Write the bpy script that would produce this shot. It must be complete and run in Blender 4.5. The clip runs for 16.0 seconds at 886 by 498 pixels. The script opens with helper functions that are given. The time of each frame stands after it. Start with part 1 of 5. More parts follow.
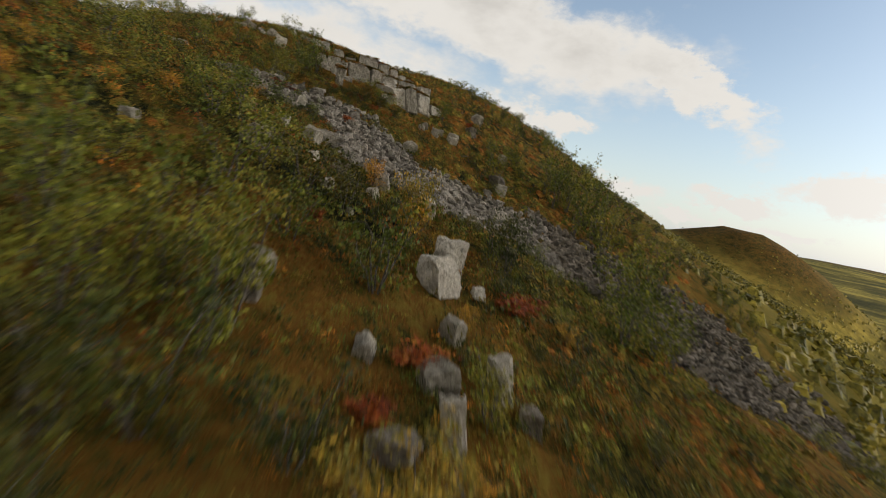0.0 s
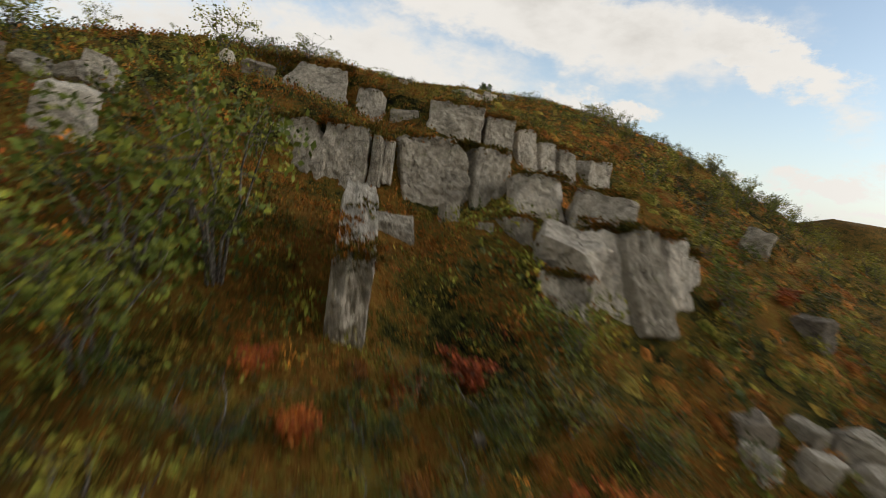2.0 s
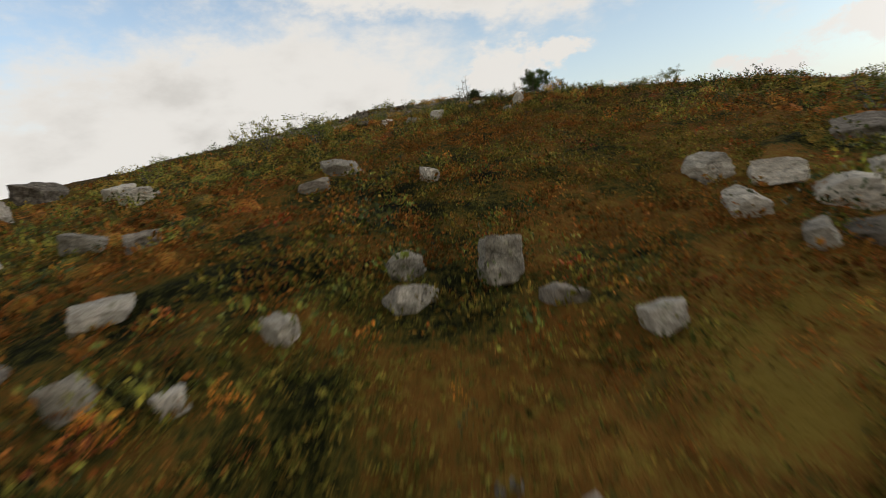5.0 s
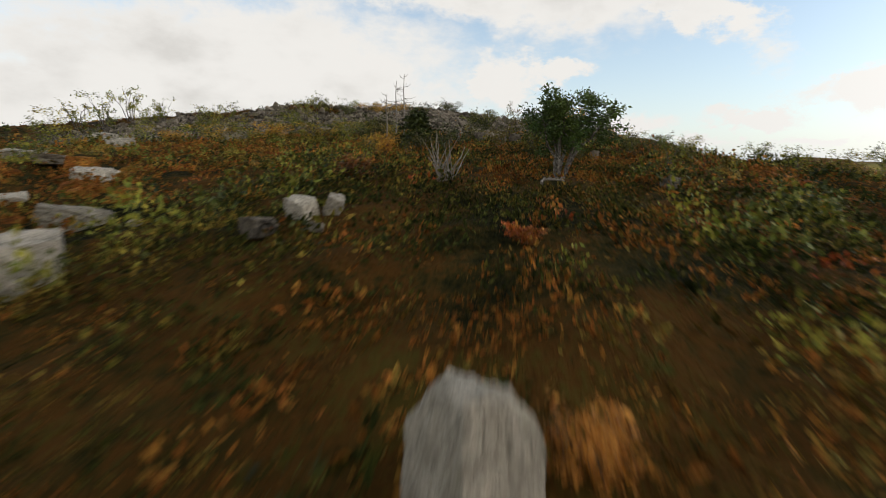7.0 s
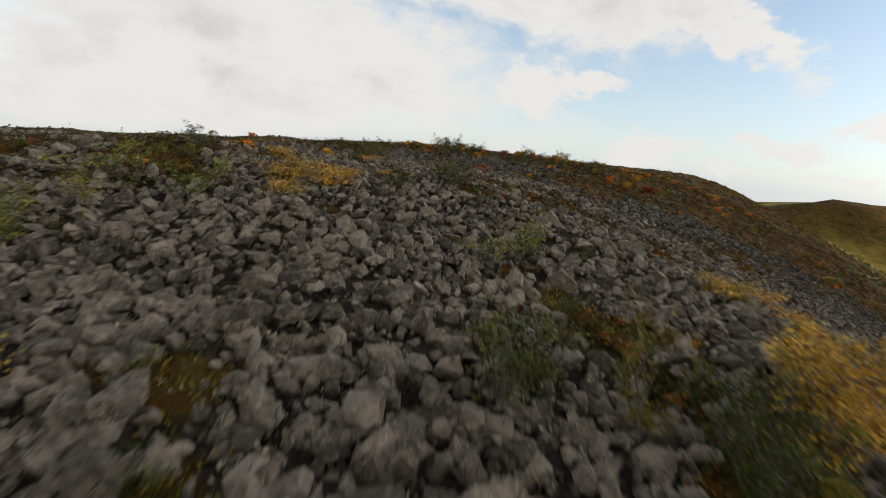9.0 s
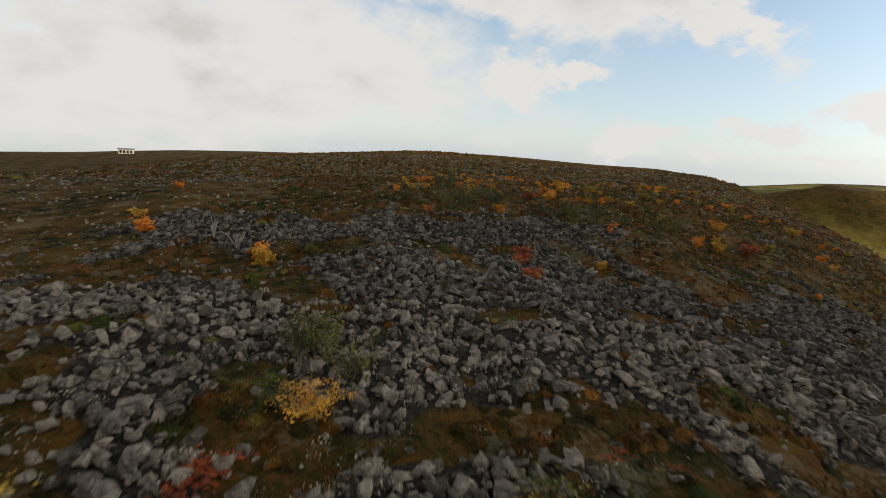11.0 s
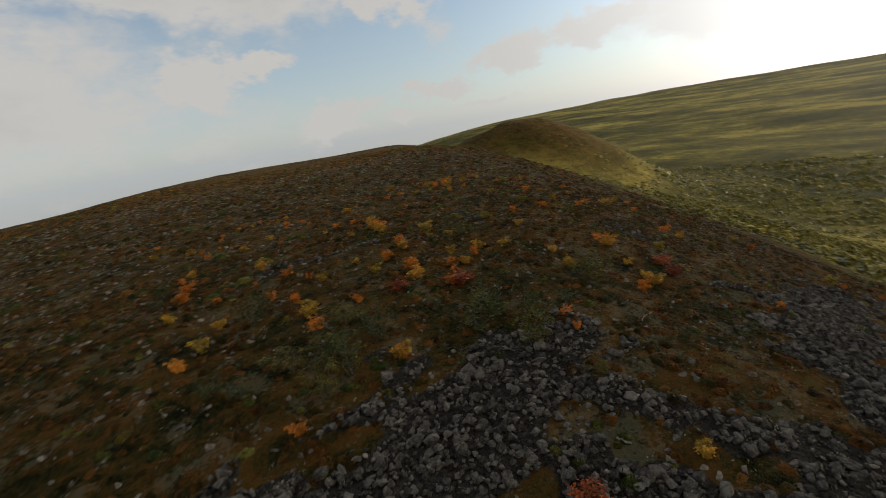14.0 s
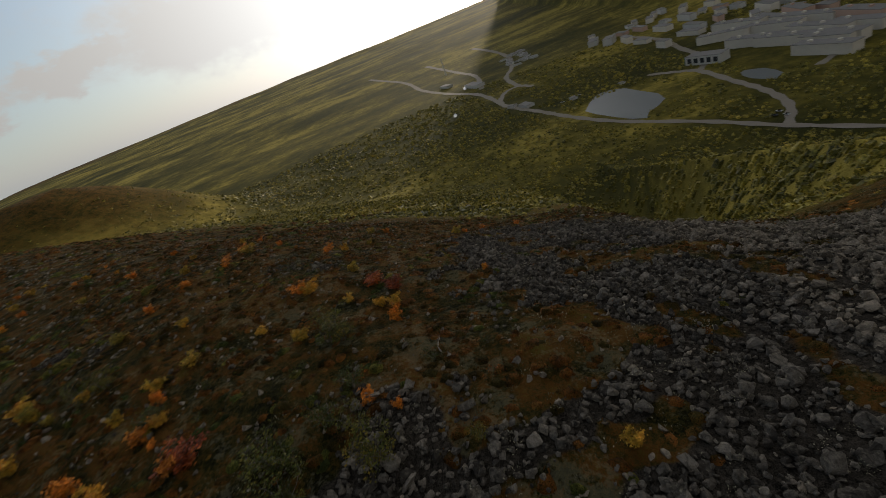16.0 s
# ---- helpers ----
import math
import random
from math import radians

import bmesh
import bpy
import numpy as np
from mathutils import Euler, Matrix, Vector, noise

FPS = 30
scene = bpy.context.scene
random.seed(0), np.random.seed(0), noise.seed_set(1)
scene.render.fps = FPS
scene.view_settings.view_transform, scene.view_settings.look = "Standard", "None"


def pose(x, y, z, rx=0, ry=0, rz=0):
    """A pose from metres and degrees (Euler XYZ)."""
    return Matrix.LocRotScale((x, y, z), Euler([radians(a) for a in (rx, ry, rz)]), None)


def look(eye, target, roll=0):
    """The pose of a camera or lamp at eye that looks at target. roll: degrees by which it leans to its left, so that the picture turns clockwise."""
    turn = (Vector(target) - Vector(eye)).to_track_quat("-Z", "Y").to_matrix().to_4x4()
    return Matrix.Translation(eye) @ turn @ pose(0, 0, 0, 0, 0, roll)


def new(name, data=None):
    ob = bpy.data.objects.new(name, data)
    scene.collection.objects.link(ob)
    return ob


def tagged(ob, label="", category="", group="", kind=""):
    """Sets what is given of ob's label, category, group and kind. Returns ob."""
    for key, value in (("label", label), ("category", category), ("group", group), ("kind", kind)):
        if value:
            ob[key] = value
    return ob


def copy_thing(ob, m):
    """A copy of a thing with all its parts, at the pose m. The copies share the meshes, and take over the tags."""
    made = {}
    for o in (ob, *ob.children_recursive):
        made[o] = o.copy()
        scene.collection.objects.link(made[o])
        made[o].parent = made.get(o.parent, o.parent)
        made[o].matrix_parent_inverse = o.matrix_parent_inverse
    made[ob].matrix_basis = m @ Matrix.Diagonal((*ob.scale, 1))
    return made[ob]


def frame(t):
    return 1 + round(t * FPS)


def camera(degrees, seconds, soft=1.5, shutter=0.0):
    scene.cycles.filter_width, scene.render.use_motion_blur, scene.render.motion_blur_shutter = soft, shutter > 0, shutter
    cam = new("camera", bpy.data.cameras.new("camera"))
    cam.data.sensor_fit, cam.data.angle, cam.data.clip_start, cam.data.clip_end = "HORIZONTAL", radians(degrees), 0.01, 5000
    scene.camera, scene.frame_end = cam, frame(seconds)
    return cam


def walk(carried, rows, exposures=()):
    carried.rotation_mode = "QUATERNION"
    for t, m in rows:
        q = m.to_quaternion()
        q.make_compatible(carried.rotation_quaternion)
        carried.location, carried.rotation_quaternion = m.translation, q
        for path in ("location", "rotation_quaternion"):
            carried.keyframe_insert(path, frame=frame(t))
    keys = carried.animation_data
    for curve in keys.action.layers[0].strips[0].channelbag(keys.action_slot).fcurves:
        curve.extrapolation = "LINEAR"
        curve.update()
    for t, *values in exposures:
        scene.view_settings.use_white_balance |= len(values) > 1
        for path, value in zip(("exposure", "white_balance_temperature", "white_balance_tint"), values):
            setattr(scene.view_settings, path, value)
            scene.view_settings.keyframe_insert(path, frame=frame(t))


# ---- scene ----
# the flight: a low run up a hillside, over its shoulder, then a slow turn above the plateau
PATH = [
    (0, (0.1, 2.16, 1.06), (1.48, 21.91, -1.73), 11.72),
    (0.5, (-0.49, 10.61, 3.3), (0.46, 30.39, 0.52), 13.96),
    (1, (-2.24, 18.22, 5.31), (-1.83, 38.01, 2.43), 13.33),
    (1.5, (-3.75, 25.4, 6.94), (-4.49, 45.16, 3.94), 11.44),
    (2, (-5.82, 31.25, 8.55), (-7.04, 50.96, 5.36), 8.21),
    (2.5, (-7.91, 37.71, 10.13), (-9.33, 57.39, 6.89), 4.52),
    (3, (-9.61, 43.19, 11.57), (-11.15, 62.86, 8.31), -0.52),
    (3.5, (-10.97, 47.99, 12.93), (-12.31, 67.65, 9.52), -3.89),
    (4, (-11.98, 52.5, 14.13), (-12.98, 72.14, 10.49), -6.33),
    (4.5, (-12.77, 57.14, 15.12), (-13.36, 76.76, 11.29), -7.99),
    (4.7, (-12.91, 58.85, 15.49), (-13.44, 78.46, 11.58), -8.44),
    (6.8, (-9.68, 78.48, 18.49), (-9.21, 98.04, 14.35), -0.62),
    (7, (-9.4, 80.22, 18.78), (-8.88, 99.8, 14.74), 0.87),
    (7.5, (-8.5, 84.59, 19.25), (-8.4, 104.29, 15.77), 0.27),
    (8, (-7.96, 90.14, 20.57), (-7.86, 109.82, 17.01), 2.79),
    (8.5, (-7.73, 95.81, 22.01), (-7.64, 115.47, 18.28), 4.96),
    (9, (-7.9, 101.34, 23.57), (-7.9, 120.92, 19.5), 6.63),
    (9.5, (-8.26, 106.25, 24.77), (-8.46, 125.83, 20.71), 7.15),
    (10, (-8.87, 110.52, 25.96), (-9.03, 130.06, 21.73), 7.33),
    (10.2, (-9.15, 112.01, 26.36), (-9.2, 131.56, 22.14), 6.81),
    (12.3, (-11.32, 126.2, 29.78), (-10.53, 145.73, 25.57), 1.08),
    (12.5, (-11.51, 127.37, 30.14), (-10.6, 146.92, 26.04), 0.42),
    (13, (-11.77, 130.02, 31.33), (-9.67, 149.46, 27.16), -2.61),
    (13.5, (-12.29, 132.33, 32.24), (-6.6, 150.97, 27.74), -5.88),
    (14, (-12.9, 134.67, 33.0), (-2.77, 151.12, 27.83), -9.82),
    (14.5, (-13.23, 137.02, 33.63), (0.63, 150.07, 27.51), -13.75),
    (15, (-13.03, 139.17, 34.17), (2.99, 148.73, 26.95), -18.40),
    (15.5, (-11.97, 140.92, 34.39), (5.22, 147.06, 26.22), -21.36),
    (16, (-10.27, 142.08, 34.39), (7.47, 145.32, 25.74), -22.72),
]
cam = camera(88.2, 16.0, soft=0.7, shutter=0.26)
walk(cam, [(t, look(eye, target, roll)) for t, eye, target, roll in PATH],
     exposures=[(0, 0.0, 6750, 10), (2, 0.1, 6700, 10), (3, 0.3, 6700, 10), (5, 0.03, 6650, 10), (7, 0.15, 6550, 10), (9, 0.08, 6500, 10), (10.2, 0.0, 6500, 10), (12.5, -0.02, 6550, 10), (13.2, -0.05, 6550, 10), (14, -0.5, 6550, 10), (16, -0.95, 6550, 10)])

# ---- world and sun: broken cloud, low sun behind the far mountain ----
SUN_AZ, SUN_EL = radians(99.6), radians(9.0)
sun = new("sun", bpy.data.lights.new("sun", "SUN"))
sun.data.energy, sun.data.angle, sun.data.color = 5.0, radians(1.0), (1.0, 0.86, 0.66)
sun.matrix_world = look((0, 0, 0), (-math.sin(SUN_AZ) * math.cos(SUN_EL), -math.cos(SUN_AZ) * math.cos(SUN_EL), -math.sin(SUN_EL)))


class Tree:
    """A short way to write shader nodes."""

    def __init__(self, tree):
        self.t = tree
        tree.nodes.clear()

    def n(self, kind, props=None, **inputs):
        node = self.t.nodes.new(kind)
        for key, value in (props or {}).items():
            setattr(node, key, value)
        for key, value in inputs.items():
            key = key.replace("_", " ")
            self.put(node.inputs[int(key[1:]) if key[0] == "i" and key[1:].isdigit() else key], value)
        return node

    def put(self, socket, value):
        if isinstance(value, bpy.types.NodeSocket):
            self.t.links.new(value, socket)
        else:
            socket.default_value = value

    def math(self, op, a, b=0.0, c=0.0):
        return self.n("ShaderNodeMath", {"operation": op}, i0=a, i1=b, i2=c).outputs[0]

    def vmath(self, op, a, b=(0, 0, 0)):
        return self.n("ShaderNodeVectorMath", {"operation": op}, i0=a, i1=b)

    def noise(self, vector, scale, detail=4.0, rough=0.55, w=0.0):
        node = self.n("ShaderNodeTexNoise", {"noise_dimensions": "4D"}, Vector=vector, Scale=scale, Detail=detail, Roughness=rough, W=w)
        return node.outputs["Fac"]

    def ramp(self, fac, stops):
        node = self.n("ShaderNodeValToRGB", Fac=fac)
        els = node.color_ramp.elements
        while len(els) < len(stops):
            els.new(0.5)
        for el, (at, col) in zip(els, stops):
            el.position, el.color = at, (*col, 1) if len(col) == 3 else col
        return node.outputs["Color"]

    def mix(self, fac, a, b):
        node = self.n("ShaderNodeMix", {"data_type": "RGBA"})
        self.put(node.inputs[0], fac)
        self.put(node.inputs[6], a if isinstance(a, bpy.types.NodeSocket) else (*a[:3], 1))
        self.put(node.inputs[7], b if isinstance(b, bpy.types.NodeSocket) else (*b[:3], 1))
        return node.outputs[2]

    def step(self, x, lo, hi):
        return self.n("ShaderNodeMapRange", {"interpolation_type": "SMOOTHSTEP"}, Value=x, From_Min=lo, From_Max=hi).outputs[0]


def make_world():
    world = bpy.data.worlds.new("sky")
    scene.world = world
    world.use_nodes = True
    s = Tree(world.node_tree)
    way = s.n("ShaderNodeTexCoord").outputs["Generated"]
    sky = s.n("ShaderNodeTexSky", {"sky_type": "NISHITA", "sun_disc": False, "sun_elevation": radians(16), "sun_rotation": SUN_AZ,
                                   "air_density": 1.0, "dust_density": 0.6, "ozone_density": 1.2, "altitude": 300.0}).outputs[0]
    sep = s.n("ShaderNodeSeparateXYZ", Vector=way)
    x, y, z = sep.outputs
    # azimuth from ahead to the right and height over the horizon, in degrees
    az = s.math("MULTIPLY", s.math("ARCTAN2", x, y), 57.2958)
    el = s.math("MULTIPLY", s.math("ARCSINE", z), 57.2958)
    # flat-based cumulus: noise that is stretched sideways, denser to the left of the flight
    # ragged outlines: the directions are stirred by noise
    raw = s.n("ShaderNodeCombineXYZ", X=az, Y=s.math("MULTIPLY", el, 1.6), Z=0.0).outputs[0]
    stir = s.n("ShaderNodeTexNoise", Vector=raw, Scale=0.17, Detail=7.0, Roughness=0.66)
    sr, sg, sb = s.n("ShaderNodeSeparateColor", Color=stir.outputs["Color"]).outputs[:3]
    az2 = s.math("ADD", az, s.math("MULTIPLY", s.math("SUBTRACT", sr, 0.5), 15.0))
    el2 = s.math("ADD", el, s.math("MULTIPLY", s.math("SUBTRACT", sg, 0.5), 8.0))
    flat = s.n("ShaderNodeCombineXYZ", X=az, Y=s.math("MULTIPLY", el, 1.9), Z=0.0).outputs[0]
    big = s.noise(flat, 0.035, 5.0, 0.56, CLOUD_W)
    fine = s.noise(flat, 0.16, 6.0, 0.6, 7.7)

    def bank(a, e, ra, re, slope=0.0):
        da = s.math("DIVIDE", s.math("SUBTRACT", az2, a), ra)
        de = s.math("SUBTRACT", s.math("SUBTRACT", el2, e), s.math("MULTIPLY", s.math("SUBTRACT", az2, a), slope))
        de = s.math("DIVIDE", de, re)
        r = s.math("ADD", s.math("MULTIPLY", da, da), s.math("MULTIPLY", de, de))
        return s.math("POWER", 2.718, s.math("MULTIPLY", r, -1.0))

    cover = bank(*BANKS[0])
    for b in BANKS[1:]:
        cover = s.math("MAXIMUM", cover, bank(*b))
    soft = s.math("ADD", s.math("MULTIPLY", big, 0.55), s.math("MULTIPLY", fine, 0.5))
    amount = s.math("ADD", s.math("MULTIPLY", cover, 1.35), s.math("MULTIPLY", s.math("SUBTRACT", soft, 0.52), 2.6))
    mask = s.step(amount, 0.22, 0.92)
    heavy = s.math("MAXIMUM", bank(*BANKS[0]), bank(*BANKS[1]))
    thick = s.math("MULTIPLY", s.step(amount, 0.6, 1.6), s.step(heavy, 0.2, 0.7))
    # clouds: white tops, greyer and warmer where thick and low
    under = s.noise(s.vmath("ADD", flat, (0.0, 9.0, 0.0)).outputs[0], 0.09, 5.0, 0.55, 3.1)
    shade = s.math("MULTIPLY", s.math("MULTIPLY", s.step(under, 0.42, 0.68), thick), 0.7)
    white = s.mix(shade, (0.78, 0.765, 0.735), (0.50, 0.485, 0.46))
    # thicker and greyer overhead
    white = s.mix(s.math("MULTIPLY", s.step(el, 28.0, 60.0), 0.85), white, (0.22, 0.22, 0.22))
    blue = s.vmath("SCALE", sky)
    s.put(blue.inputs["Scale"], SKY_GAIN)
    blue = s.vmath("MULTIPLY", blue.outputs[0], (1.04, 1.0, 0.97)).outputs[0]
    haze = s.math("MULTIPLY", s.math("POWER", 2.718, s.math("MULTIPLY", s.math("ABSOLUTE", el), -0.075)), 0.82)
    blue = s.mix(haze, blue, (0.58, 0.66, 0.735))
    col = s.mix(mask, blue, white)
    # brightness round the hidden sun
    to_sun = (math.sin(SUN_AZ) * math.cos(SUN_EL), math.cos(SUN_AZ) * math.cos(SUN_EL), math.sin(SUN_EL))
    dot = s.math("MAXIMUM", s.vmath("DOT_PRODUCT", way, to_sun).outputs["Value"], 0.0)
    glow = s.math("ADD", s.math("MULTIPLY", s.math("POWER", dot, 14.0), 2.0), s.math("MULTIPLY", s.math("POWER", dot, 70.0), 4.0))
    glow = s.math("ADD", glow, s.math("MULTIPLY", s.math("POWER", dot, 5.0), 1.5))
    warm = s.vmath("SCALE", (1.0, 0.99, 0.97))
    s.put(warm.inputs["Scale"], glow)
    col = s.vmath("ADD", col, warm.outputs[0]).outputs[0]
    back = s.n("ShaderNodeBackground", Color=col, Strength=1.0)
    s.n("ShaderNodeOutputWorld", Surface=back.outputs[0])


CLOUD_W, SKY_GAIN = 1.3, 0.2
# cloud banks: azimuth, elevation, half-widths and lean
BANKS = [(-24, 7.5, 27, 9.5, 0.05), (2, 19, 26, 4.5, -0.12), (28, 15, 9, 2.6, -0.5), (14.5, 9.3, 3.8, 1.4, 0.0), (7.5, 8.8, 4, 3.2, 0),
         (42.5, 6.5, 6.5, 1.7, 0.05), (35, 4.4, 5, 1.2, 0.0), (22.5, 2.6, 4, 1.8, 0.15), (30.5, 1.6, 2.4, 0.8, 0), (40, 1.5, 3.6, 0.9, 0), (54, 8, 7, 2.2, 0.05), (70, 8, 18, 5, 0), 
         (170, 35, 45, 20, 0), (20, 58, 50, 14, 0), (-110, 30, 50, 28, 0), (0, 85, 400, 26, 0), (110, 45, 45, 18, 0), (-170, 25, 40, 22, 0)]
make_world()

# ---- the lie of the land ----


def soft(v, k):
    """A rounded max(v, 0)."""
    return k * np.logaddexp(0.0, np.asarray(v, float) / k)


def glide(v, at, to):
    """A smooth curve through a few heights, as numbers."""
    v = np.clip(v, at[0], at[-1])
    i = np.clip(np.searchsorted(at, v) - 1, 0, len(at) - 2)
    at, to = np.array(at, float), np.array(to, float)
    m = np.gradient(to, at)
    h = at[i + 1] - at[i]
    u = (v - at[i]) / h
    return ((2 * u**3 - 3 * u**2 + 1) * to[i] + (u**3 - 2 * u**2 + u) * h * m[i] + (3 * u**2 - 2 * u**3) * to[i + 1] + (u**3 - u**2) * h * m[i + 1])


def wave(x, y, size, seed):
    """Cheap rolling noise from a few sines, about -1 to 1."""
    r = np.random.RandomState(seed)
    total = np.zeros(np.broadcast(x, y).shape)
    for k in range(5):
        a, p, q = r.uniform(0, 2 * np.pi), r.uniform(0, 6.28), r.uniform(0.7, 1.5)
        total = total + np.sin((x * np.cos(a) + y * np.sin(a)) * q * 6.28 / size + p)
    return total / 3.2


def lumps(x, y):
    """Hummocks of the heath, half a metre to two metres across."""
    return 0.11 * np.abs(wave(x, y, 2.3, 14)) + 0.075 * wave(x, y, 1.1, 15) + 0.035 * wave(x, y, 0.7, 16)


RISE_Y = [-900, -300, -60, -10, 0, 16, 30, 38, 46, 52, 60, 66, 78, 86, 95, 102, 108, 114, 120, 130, 140, 150, 165, 178, 260, 350, 480, 800, 1600]
RISE_Z = [-115, -112, -32, -7, -3.2, 1.5, 3.7, 6.8, 10.1, 11.5, 12.75, 14.3, 17.0, 18.15, 19.15, 19.7, 20.05, 21.2, 22.4, 22.7, 22.8, 23.8, 24.6, 24.1, 25.6, 27.0, 21, -40, -110]
EDGE_Y = [-60, 0, 45, 60, 70, 86, 105, 113, 121, 135, 150, 170, 250, 400, 700]
EDGE_X = [-22, -16, -14, -3, 2.5, 6, 4.5, 1.5, -4, 2, 10, 24, 72, 130, 280]
# the two steps of the ledge: line of each front, and the fall of the ground before it
STEP_X = [-15, -13.4, -10.2, -9.4, -8.5, -6.8, -5.4, -4.3, -2.8, -1.3, 0.5]
STEP_Y = [47.6, 47.1, 46.6, 46.0, 45.6, 45.4, 45.8, 46.5, 47.8, 49.0, 51.0]
FOOT_X = [-12, -10.7, -8.5, -7.6, -6.7, -5.2, -4.6, -3.4, -1.6, -0.9, 0.8, 2]
FOOT_Y = [41.6, 41.3, 41.5, 42.1, 42.6, 43.8, 42.6, 40.0, 40.1, 41.5, 44.3, 46]


def land(x, y):
    x, y = np.asarray(x, float), np.asarray(y, float)
    z = glide(y, RISE_Y, RISE_Z)
    w = x - glide(y, EDGE_Y, EDGE_X)
    z = z - 0.38 * (soft(w, 5.0) - soft(w - x - 8, 5.0)) - (0.12 * soft(-20 - x, 8.0) - 0.045 * soft(-38 - x, 8.0)) * np.clip((y - 50) / 40, 0.1, 1)
    # the hillside falls away to the west of the ledge
    z = z - 0.25 * soft(-14.6 - x, 1.0) / (1 + np.exp(np.clip((30 - y) / 2.5, -40, 40))) / (1 + np.exp(np.clip((y - 62) / 2.5, -40, 40)))
    for sx, sy, fall, reach in ((STEP_X, STEP_Y, np.interp(x, [-11, -8], [1.6, 0.35]), 2.3), (FOOT_X, FOOT_Y, np.interp(x, [-10, -6, -4.6], [1.15, 1.0, 0.15]), 1.9)):
        v = np.interp(x, sx, sy) - y
        z = z - fall * np.exp(-((np.maximum(v, 0) / reach) ** 2)) / (1 + np.exp(np.clip((-0.45 - v) / 0.12, -40, 40))) * np.clip((x - sx[0]) / 1.5, 0, 1) * np.clip((sx[-1] - x) / 1.5, 0, 1)
    z = z - 0.55 * np.exp(-(((x + 6.3) / 0.85) ** 2 + ((y - 37.6) / 1.9) ** 2))
    z = z - 0.30 * soft(w - 16, 6.0) * np.clip((y - 60) / 20, 0, 1) * np.clip((132 - y) / 18, 0, 1)
    near = np.exp(-np.hypot(x, y - 100) / 400)
    z = z + near * lumps(x, y) + near * (0.22 * wave(x, y, 13.0, 3) + 0.09 * wave(x, y, 4.0, 4))
    z = z + (1 - near) * 2.0 * wave(x, y, 160.0, 5)
    # the valley floor, which climbs slowly into the distance
    d = np.hypot(x - 0, y - 140)
    floor = -116 + 4.0 * wave(x, y, 700.0, 8) * np.clip((d - 700) / 600, 0, 1) + 0.028 * soft(d - 1400, 200)
    west = 1 / (1 + np.exp((np.degrees(np.arctan2(x + 11, np.maximum(y, 0) - 100)) - 26) / 6))
    west = np.where(y < 100, np.where(x < 0, 1.0, 0.0), west)
    floor = floor - west * (40 + 0.075 * soft(d - 300, 100))
    z = floor + soft(z - floor, 6.0)
    # the mountain behind the town
    az = np.degrees(np.arctan2(x + 11, y - 142))
    side = 1 / (1 + np.exp(-(az - 97.6) / 0.45)) * 1 / (1 + np.exp((az - 205) / 6))
    foot = glide(np.clip(az, 90, 210), [90, 97, 100, 105, 112, 128, 210], [3300, 3100, 2300, 1600, 1150, 900, 900])
    up = np.clip((d - foot) / 1300, 0, 1)
    z = z + side * up**1.35 * (1050 + 60 * wave(x, y, 500.0, 9))
    # a round hill along the ridge
    z = z + 80 * np.exp(-((np.hypot(x - 445, y - 668) / 110) ** 2)) + 79 * np.exp(-((np.hypot(x - 535, y - 580) / 110) ** 2))
    # low hills on the far horizon
    z = z + (1 - west) * 22 * np.clip((d - 3300) / 900, 0, 1) * np.clip(wave(x, y, 2600.0, 12) * 0.5 + 0.35, 0, 1)
    return z


# ---- materials ----


def material(name, rough=0.8, spec=0.3):
    mat = bpy.data.materials.new(name)
    mat.use_nodes = True
    s = Tree(mat.node_tree)
    bsdf = s.n("ShaderNodeBsdfPrincipled", Roughness=rough)
    bsdf.inputs["Specular IOR Level"].default_value = spec
    s.n("ShaderNodeOutputMaterial", Surface=bsdf.outputs[0])
    return mat, s, bsdf


def bump(s, bsdf, height, strength, distance):
    node = s.n("ShaderNodeBump", Height=height, Strength=strength, Distance=distance)
    s.put(bsdf.inputs["Normal"], node.outputs[0])


def place(s):
    return s.n("ShaderNodeNewGeometry").outputs["Position"]


